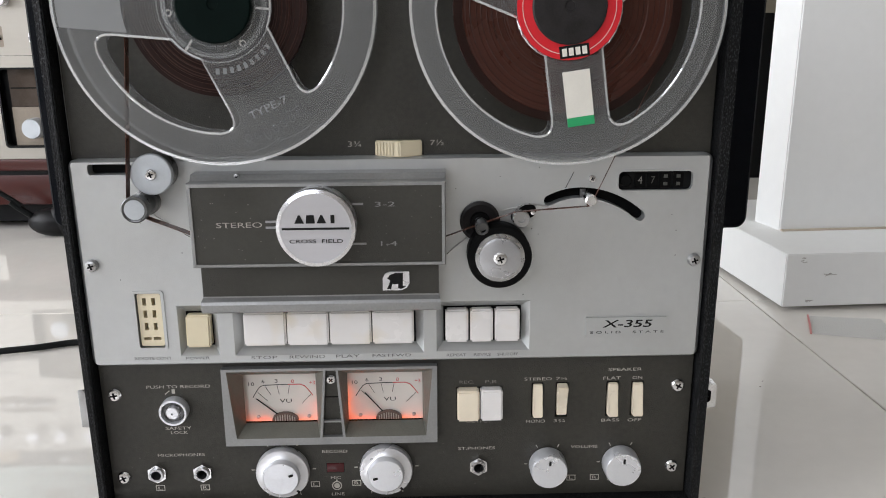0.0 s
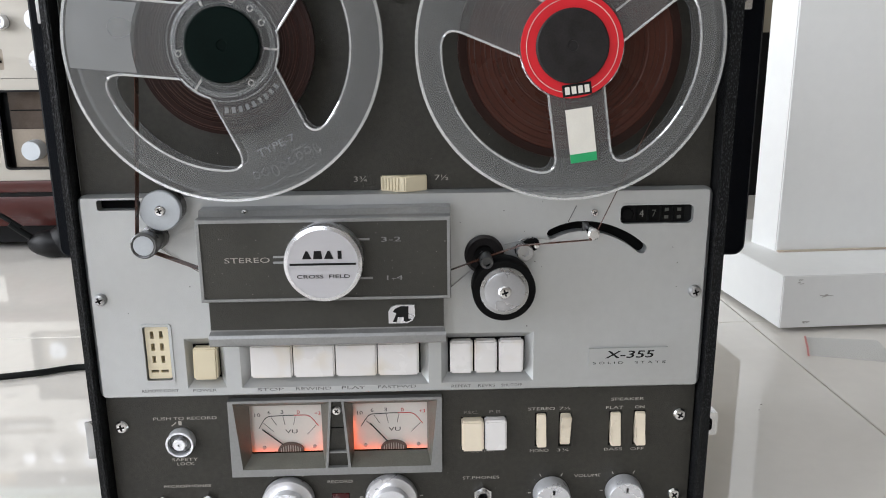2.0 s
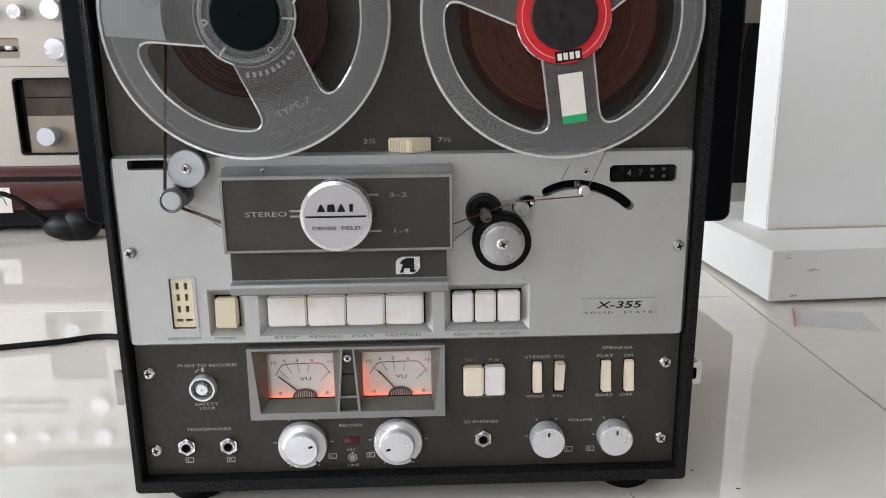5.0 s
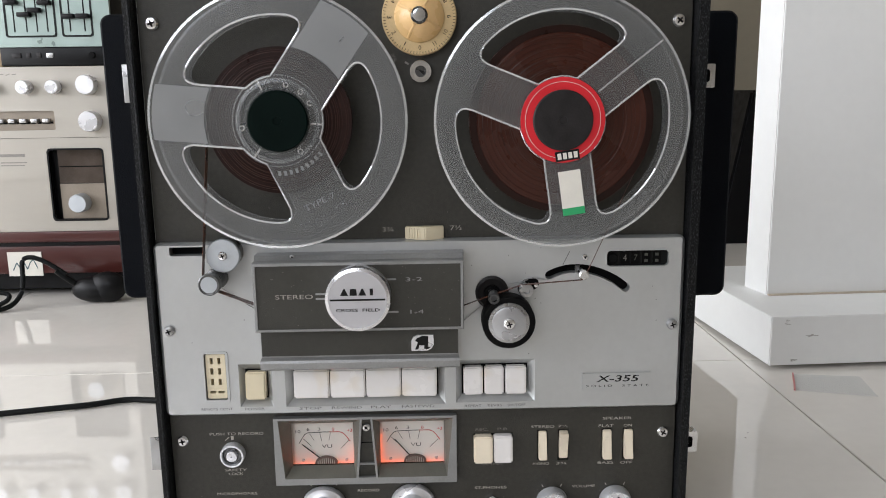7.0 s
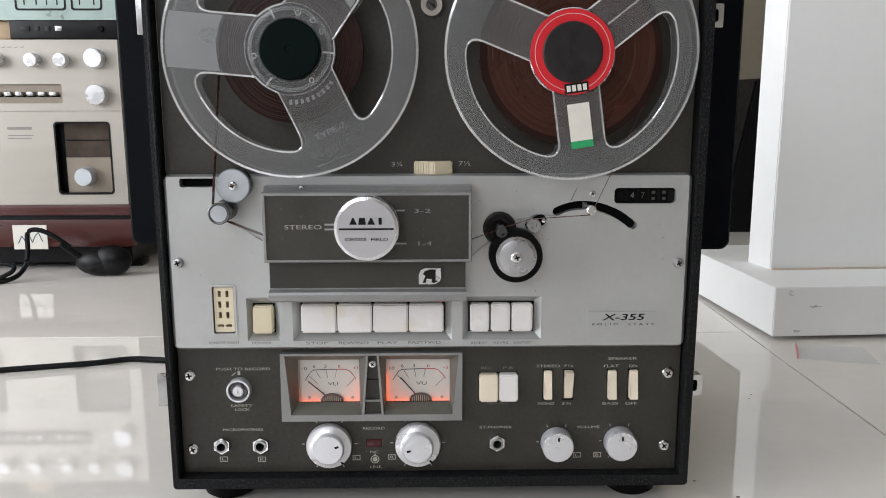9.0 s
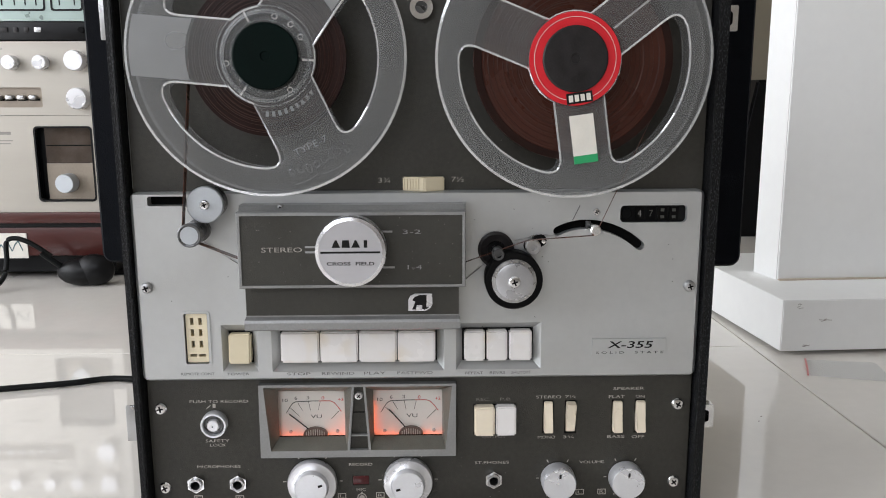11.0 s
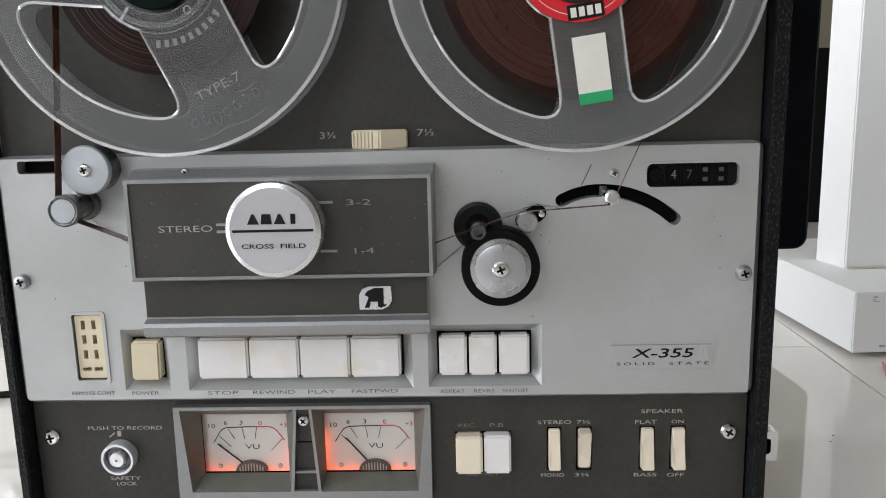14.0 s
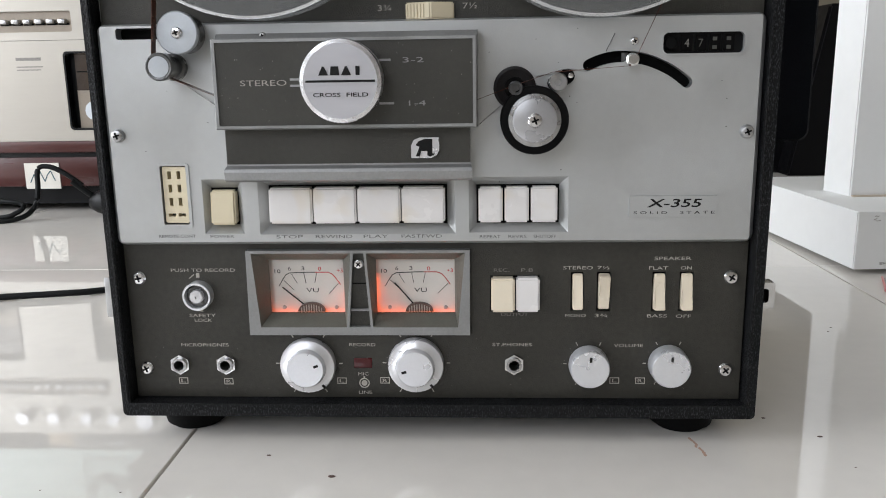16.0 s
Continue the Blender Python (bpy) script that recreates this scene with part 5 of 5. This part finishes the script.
for k in range(11):
    x = -0.668 - 0.0200 * k
    part("lever_switch", box(x - 0.0062, x + 0.0062, RY - 0.004, RY + 0.008, 0.3135, 0.3205, 0.002), STEEL, pre, "small metal lever switch")
    part("switch_slot", slab([rrect(x - 0.009, x + 0.009, 0.3115, 0.3150)], RY + 0.0060, RY + 0.0072), BLACK, pre, smooth=False)
for x, z, r in ((-0.5845, 0.3790, 0.0178), (-0.5845, 0.3170, 0.0190), (-0.6425, 0.3760, 0.0125), (-0.6935, 0.3760, 0.0125), (-0.7560, 0.3755, 0.0125), (-0.815, 0.3755, 0.0125)):
    small_knob(pre, x - 0.003, z - 0.002, r * 0.95, 0.018)
for k in range(4):
    part("maker_mark", bar(-0.752 + 0.011 * k, 0.3945 + 0.001 * (k % 2), -0.745 + 0.011 * k, 0.3965, 0.0016, RY), PRINT_DIM, pre, "plain maker's mark", smooth=False)

tun = hifi("power_amplifier", "champagne metal amplifier with dark meter windows, on a stand", -1.00, RX, 0.1225, 0.2870, 0.32, CHAMP)
part("front", slab([rrect(-1.00, RX, 0.1225, 0.2868, 0.001, 2), rrect(-0.6700, -0.5755, 0.1435, 0.2660, 0.006, 4), rrect(-0.905, -0.8105, 0.1435, 0.2660, 0.006, 4)], RY, RY + 0.006), CHAMP, tun, "champagne brushed front", smooth=False)
for wx in (-0.6700, -0.9050):
    part("window_rim", slab([rrect(wx - 0.003, wx + 0.0975, 0.1405, 0.2690, 0.007, 4), rrect(wx, wx + 0.0945, 0.1435, 0.2660, 0.006, 4)], RY - 0.001, RY + 0.014), BLACKGEAR, tun)
    part("meter_glass", slab([rrect(wx + 0.010, wx + 0.0945, 0.2060, 0.2660)], RY + 0.0125, RY + 0.014), BRONZE, tun, "dark bronze meter window", smooth=False)
    part("meter_line", bar(wx + 0.012, 0.236, wx + 0.090, 0.236, 0.002, RY + 0.0124), BLACK, tun, smooth=False)
    part("knob_plate", slab([rrect(wx + 0.010, wx + 0.0945, 0.1430, 0.2055)], RY + 0.0110, RY + 0.014), CHAMP_D, tun, "bronze plate round the knob", smooth=False)
    small_knob(tun, wx + 0.0475, 0.1725, 0.0165, 0.024, GREY_ALU, y=RY + 0.011)
for z, w, h in ((0.2575, 0.044, 0.005), (0.2450, 0.046, 0.0018), (0.2400, 0.042, 0.0018)):
    part("maker_mark", bar(-0.7555, z, -0.7555 + w, z, h, RY), PRINT_DIM, tun, "plain maker's mark", smooth=False)

blk = hifi("disc_player", "slim black hi-fi unit between silver units", -0.735, RX + 0.004, 0.4095, 0.4405, 0.26, BLACKGEAR)
part("front", box(-0.735, RX + 0.002, RY, RY + 0.008, 0.4105, 0.4400, 0.0015), BLACKGEAR, blk)
for x, w in ((-0.715, 0.016), (-0.690, 0.008), (-0.672, 0.008), (-0.655, 0.012)):
    part("key_cap", box(x, x + w, RY - 0.0015, RY + 0.001, 0.4230, 0.4310, 0.0008), STEEL if x > -0.66 else SCUFF, blk)
small_knob(blk, -0.575, 0.4265, 0.0055, 0.006, BLACK, "small black knob")
wb = thing("wooden_block", "small pale wooden block under a hi-fi unit", "block", at=RACK)
part("block", box(-0.790, -0.738, RY + 0.01, RY + 0.10, 0.4087, 0.4405, 0.002), mat("pale_wood", (0.45, 0.33, 0.2), 0.5, var=0.2, scale=30), wb)

eq = hifi("equaliser", "green-grey metal graphic equaliser with sliders, on a hi-fi stack", -1.00, -0.540, 0.4410, 0.6150, 0.26, EQFACE)
part("front", slab([rrect(-1.00, -0.540, 0.4410, 0.6150, 0.001, 2)], RY, RY + 0.006), EQFACE, eq, "green-grey metal front", smooth=False)
for x0, x1, slots in ((-0.7210, -0.6330, (-0.705, -0.684, -0.666, -0.648)), (-0.6240, -0.5700, (-0.609, -0.584))):
    part("slider_frame", slab([rrect(x0, x1, 0.4570, 0.5430, 0.005, 4), rrect(x0 + 0.003, x1 - 0.003, 0.4600, 0.5400, 0.004, 4)], RY - 0.001, RY), BLACKGEAR, eq)
    for k, x in enumerate(slots):
        part("slider_slot", bar(x, 0.466, x, 0.535, 0.0022, RY), BLACK, eq, smooth=False)
        z = (0.514, 0.494, 0.501, 0.513)[k] if len(slots) == 4 else 0.4905
        part("slider_cap", box(x - 0.011, x + 0.011, RY - 0.012, RY, z - 0.004, z + 0.004, 0.002), BLACKGEAR, eq, "black slider cap")

stand = thing("wooden_stand", "low dark red wooden stand carrying hi-fi units", "stand", at=RACK)
part("top_board", box(-1.05, -0.543, RY - 0.005, RY + 0.42, 0.1035, 0.1222, 0.002), WOOD, stand, "dark red varnished board")
part("rail", box(-1.05, -0.546, RY + 0.004, RY + 0.022, 0.045, 0.0950, 0.002), WOOD, stand, "dark red front rail")
# black filler standing in for the shade between board and rail
part("shadow_gap", box(-1.05, -0.548, RY + 0.006, RY + 0.40, 0.0950, 0.1036), BLACKGEAR, stand)
part("base", box(-1.05, -0.560, RY + 0.030, RY + 0.40, 0.012, 0.0455), BLACKGEAR, stand)
for x in (-1.03, -0.59):
    part("stand_foot", box(x, x + 0.04, RY + 0.05, RY + 0.09, 0.0, 0.013, 0.002), BLACKGEAR, stand)

note = thing("paper_note", "white paper square with a hand-drawn zigzag, on the stand", "note", at=RACK)
part("sheet", box(-0.7655, -0.7035, RY + 0.0022, RY + 0.0036, 0.0415, 0.0855), PAPER, note, smooth=False)
zz = [(-0.757, 0.052), (-0.7495, 0.066), (-0.744, 0.056), (-0.738, 0.071), (-0.731, 0.054), (-0.725, 0.066), (-0.719, 0.072), (-0.712, 0.055)]
bm = bmesh.new()
for p, q in zip(zz, zz[1:]):
    bar(*p, *q, 0.0018, RY + 0.0022, 0.0003, bm)
part("zigzag", bm, mat("blue_green_ink", (0.05, 0.10, 0.12), 0.6), note, "hand-drawn zigzag line", smooth=False)

# cables
ad = thing("power_adapter", "lumpy black power adapter lying against the wooden stand", "adapter")
bm = bmesh.new()
for x, z, rx, rz in ((-0.576, 0.028, 0.034, 0.028), (-0.598, 0.024, 0.044, 0.024)):
    bmesh.ops.create_icosphere(bm, subdivisions=3, radius=1.0, matrix=Matrix.Translation((x, 0.852, z)) @ Matrix.Diagonal((rx, 0.022, rz, 1)))
part("shell", bm, BLACKGEAR, ad, "rounded black plastic shell")
part("cord_sleeve", tube([(-0.632, 0.846, 0.036), (-0.648, 0.842, 0.050), (-0.660, 0.838, 0.062)], 0.0055, 10), CORD, ad, "short black cord sleeve")
c1 = thing("audio_cable", "black cable arched over the paper note on the stand", "cable")
part("cord", tube([(-0.645, 0.842, 0.054), (-0.673, 0.838, 0.076), (-0.698, 0.836, 0.087), (-0.714, 0.832, 0.082), (-0.713, 0.824, 0.050), (-0.716, 0.812, 0.022), (-0.735, 0.790, 0.006),
                   (-0.80, 0.770, 0.0045), (-1.00, 0.760, 0.0045)], 0.0042), CORD, c1)
c2 = thing("audio_cable", "black cable looped on the floor before the stand", "cable")
part("cord", tube([(-1.00, 0.83, 0.030), (-0.83, 0.81, 0.036), (-0.755, 0.80, 0.034), (-0.728, 0.80, 0.028), (-0.735, 0.79, 0.016), (-0.78, 0.785, 0.008), (-1.00, 0.80, 0.0045)], 0.0040), CORD, c2)
cord = thing("mains_cable", "black mains cord lying on the tiled floor", "cable")
part("cord", tube([(-0.12, 0.250, 0.0045), (-0.20, 0.318, 0.0045), (-0.27, 0.338, 0.0045), (-0.325, 0.347, 0.0045), (-0.363, 0.351, 0.0045), (-0.402, 0.337, 0.0045), (-0.455, 0.324, 0.0045), (-0.505, 0.312, 0.0045),
                   (-0.62, 0.285, 0.0045), (-0.75, 0.27, 0.0045), (-1.0, 0.30, 0.0045)], 0.0035), CORD, cord)

# small clear bag beside the plinth
bag = thing("plastic_bag", "small clear plastic bag with a red edge, flat on the floor", "bag")
bm = bmesh.new()
nx, ny = 14, 8
grid = [[None] * (ny + 1) for _ in range(nx + 1)]
for i in range(nx + 1):
    for j in range(ny + 1):
        u, v = i / nx, j / ny
        x = 0.473 + 0.079 * u - 0.0235 * v + 0.0095 * u * v
        y = 0.403 - 0.014 * u - 0.057 * v - 0.013 * u * v
        z = 0.0012 + 0.0045 * abs(noise.noise((u * 5, v * 4, 0.3))) * (1 if 0 < i < nx and 0 < j < ny else 0.2)
        grid[i][j] = bm.verts.new((x, y, z))
for i in range(nx):
    for j in range(ny):
        bm.faces.new((grid[i][j], grid[i + 1][j], grid[i + 1][j + 1], grid[i][j + 1]))
f = part("film", bm, FILM, bag, "crumpled clear film")
f.visible_shadow = False
part("zip_edge", tube([(0.4726, 0.403, 0.0022), (0.4660, 0.387, 0.0030), (0.4580, 0.366, 0.0022), (0.4494, 0.346, 0.0020)], 0.0012, 6), mat("pale_red_strip", (0.62, 0.25, 0.24), 0.5), bag, "pale red zip strip")

# dark things behind the pillar
spk = thing("floor_speaker", "black floor loudspeaker half hidden behind the white pillar", "loudspeaker")
bm = bmesh.new()
vs = [[bm.verts.new(c) for c in ((0.735 - s, 1.30, z), (1.05, 1.30, z), (1.05, 1.6, z), (0.735 - s, 1.6, z))] for z, s in ((0.0, 0.045), (0.36, -0.02))]
bm.faces.new(vs[0]), bm.faces.new(vs[1])
for i in range(4):
    bm.faces.new((vs[0][i], vs[0][(i + 1) % 4], vs[1][(i + 1) % 4], vs[1][i]))
bmesh.ops.bevel(bm, geom=bm.edges[:], offset=0.006, segments=2, affect="EDGES")
part("cabinet", bm, BLACKGEAR, spk)
bx = thing("equipment_box", "low black equipment box on the floor by the back wall", "box")
part("shell", box(0.45, 0.76, 1.36, 1.60, 0.0, 0.15, 0.006), BLACKGEAR, bx)

# floor tiles with thin joints, laid slightly askew to the deck; small specks of dirt
G, TS, ASKEW = 0.0009, 0.591, 0.4
bm = box(G, TS - G, G, TS - G, -0.004, 0.0)
bmesh.ops.bevel(bm, geom=[e for e in bm.edges if e.verts[0].co.z > -0.001 and e.verts[1].co.z > -0.001], offset=0.0006, segments=1, affect="EDGES")
tile_mesh = bpy.data.meshes.new("tile")
bm.to_mesh(tile_mesh)
bm.free()
tile_mesh.materials.append(TILE)
lay = pose(-0.1592, 0.0, 0.0, 0, 0, ASKEW)
for i in range(-5, 5):
    for j in range(-6, 4):
        m = lay @ Matrix.Translation((TS * i, TS * j - 0.13, 0))
        c = m @ Vector((TS / 2, TS / 2, 0))
        if not (X0 - 0.2 < c.x < X1 + 0.2 and Y0 - 0.2 < c.y < Y1 + 0.2):
            continue
        ob = new("tile", tile_mesh)
        ob.parent = floor
        ob.matrix_world = m
dirt = bmesh.new()
rng = random.Random(4)
for x, y, s in ((-0.056, -0.056, 0.0016), (0.246, 0.002, 0.0012), (-0.10, -0.03, 0.0010), (0.22, 0.03, 0.0010)) + tuple((rng.uniform(-0.35, 0.4), rng.uniform(-0.12, 0.3), rng.uniform(0.0004, 0.0008)) for _ in range(7)):
    bmesh.ops.create_icosphere(dirt, subdivisions=1, radius=s, matrix=Matrix.Translation((x, y, s * 0.15)) @ Matrix.Diagonal((1.6, 1, 0.3, 1)))
rust = bmesh.new()
for k in range(9):
    x0, y0 = 0.163 + 0.0006 * k + rng.uniform(-0.001, 0.001), -0.002 - 0.0028 * k
    bmesh.ops.create_icosphere(rust, subdivisions=1, radius=0.0010 + 0.0002 * (k > 6), matrix=Matrix.Translation((x0, y0, 0.0001)) @ Matrix.Diagonal((1, 2.0, 0.15, 1)))
tagged(mesh_ob("rust_stain", rust, mat("pale_rust", (0.42, 0.27, 0.20), 0.8, var=0.3, scale=300), None), "pale rusty streak on the tiles by the deck", "stain", kind="stuff")
tagged(mesh_ob("floor_dirt", dirt, mat("dirt", (0.10, 0.06, 0.05), 0.9), None), "small dark specks of dirt on the tiles", "dirt", kind="stuff")
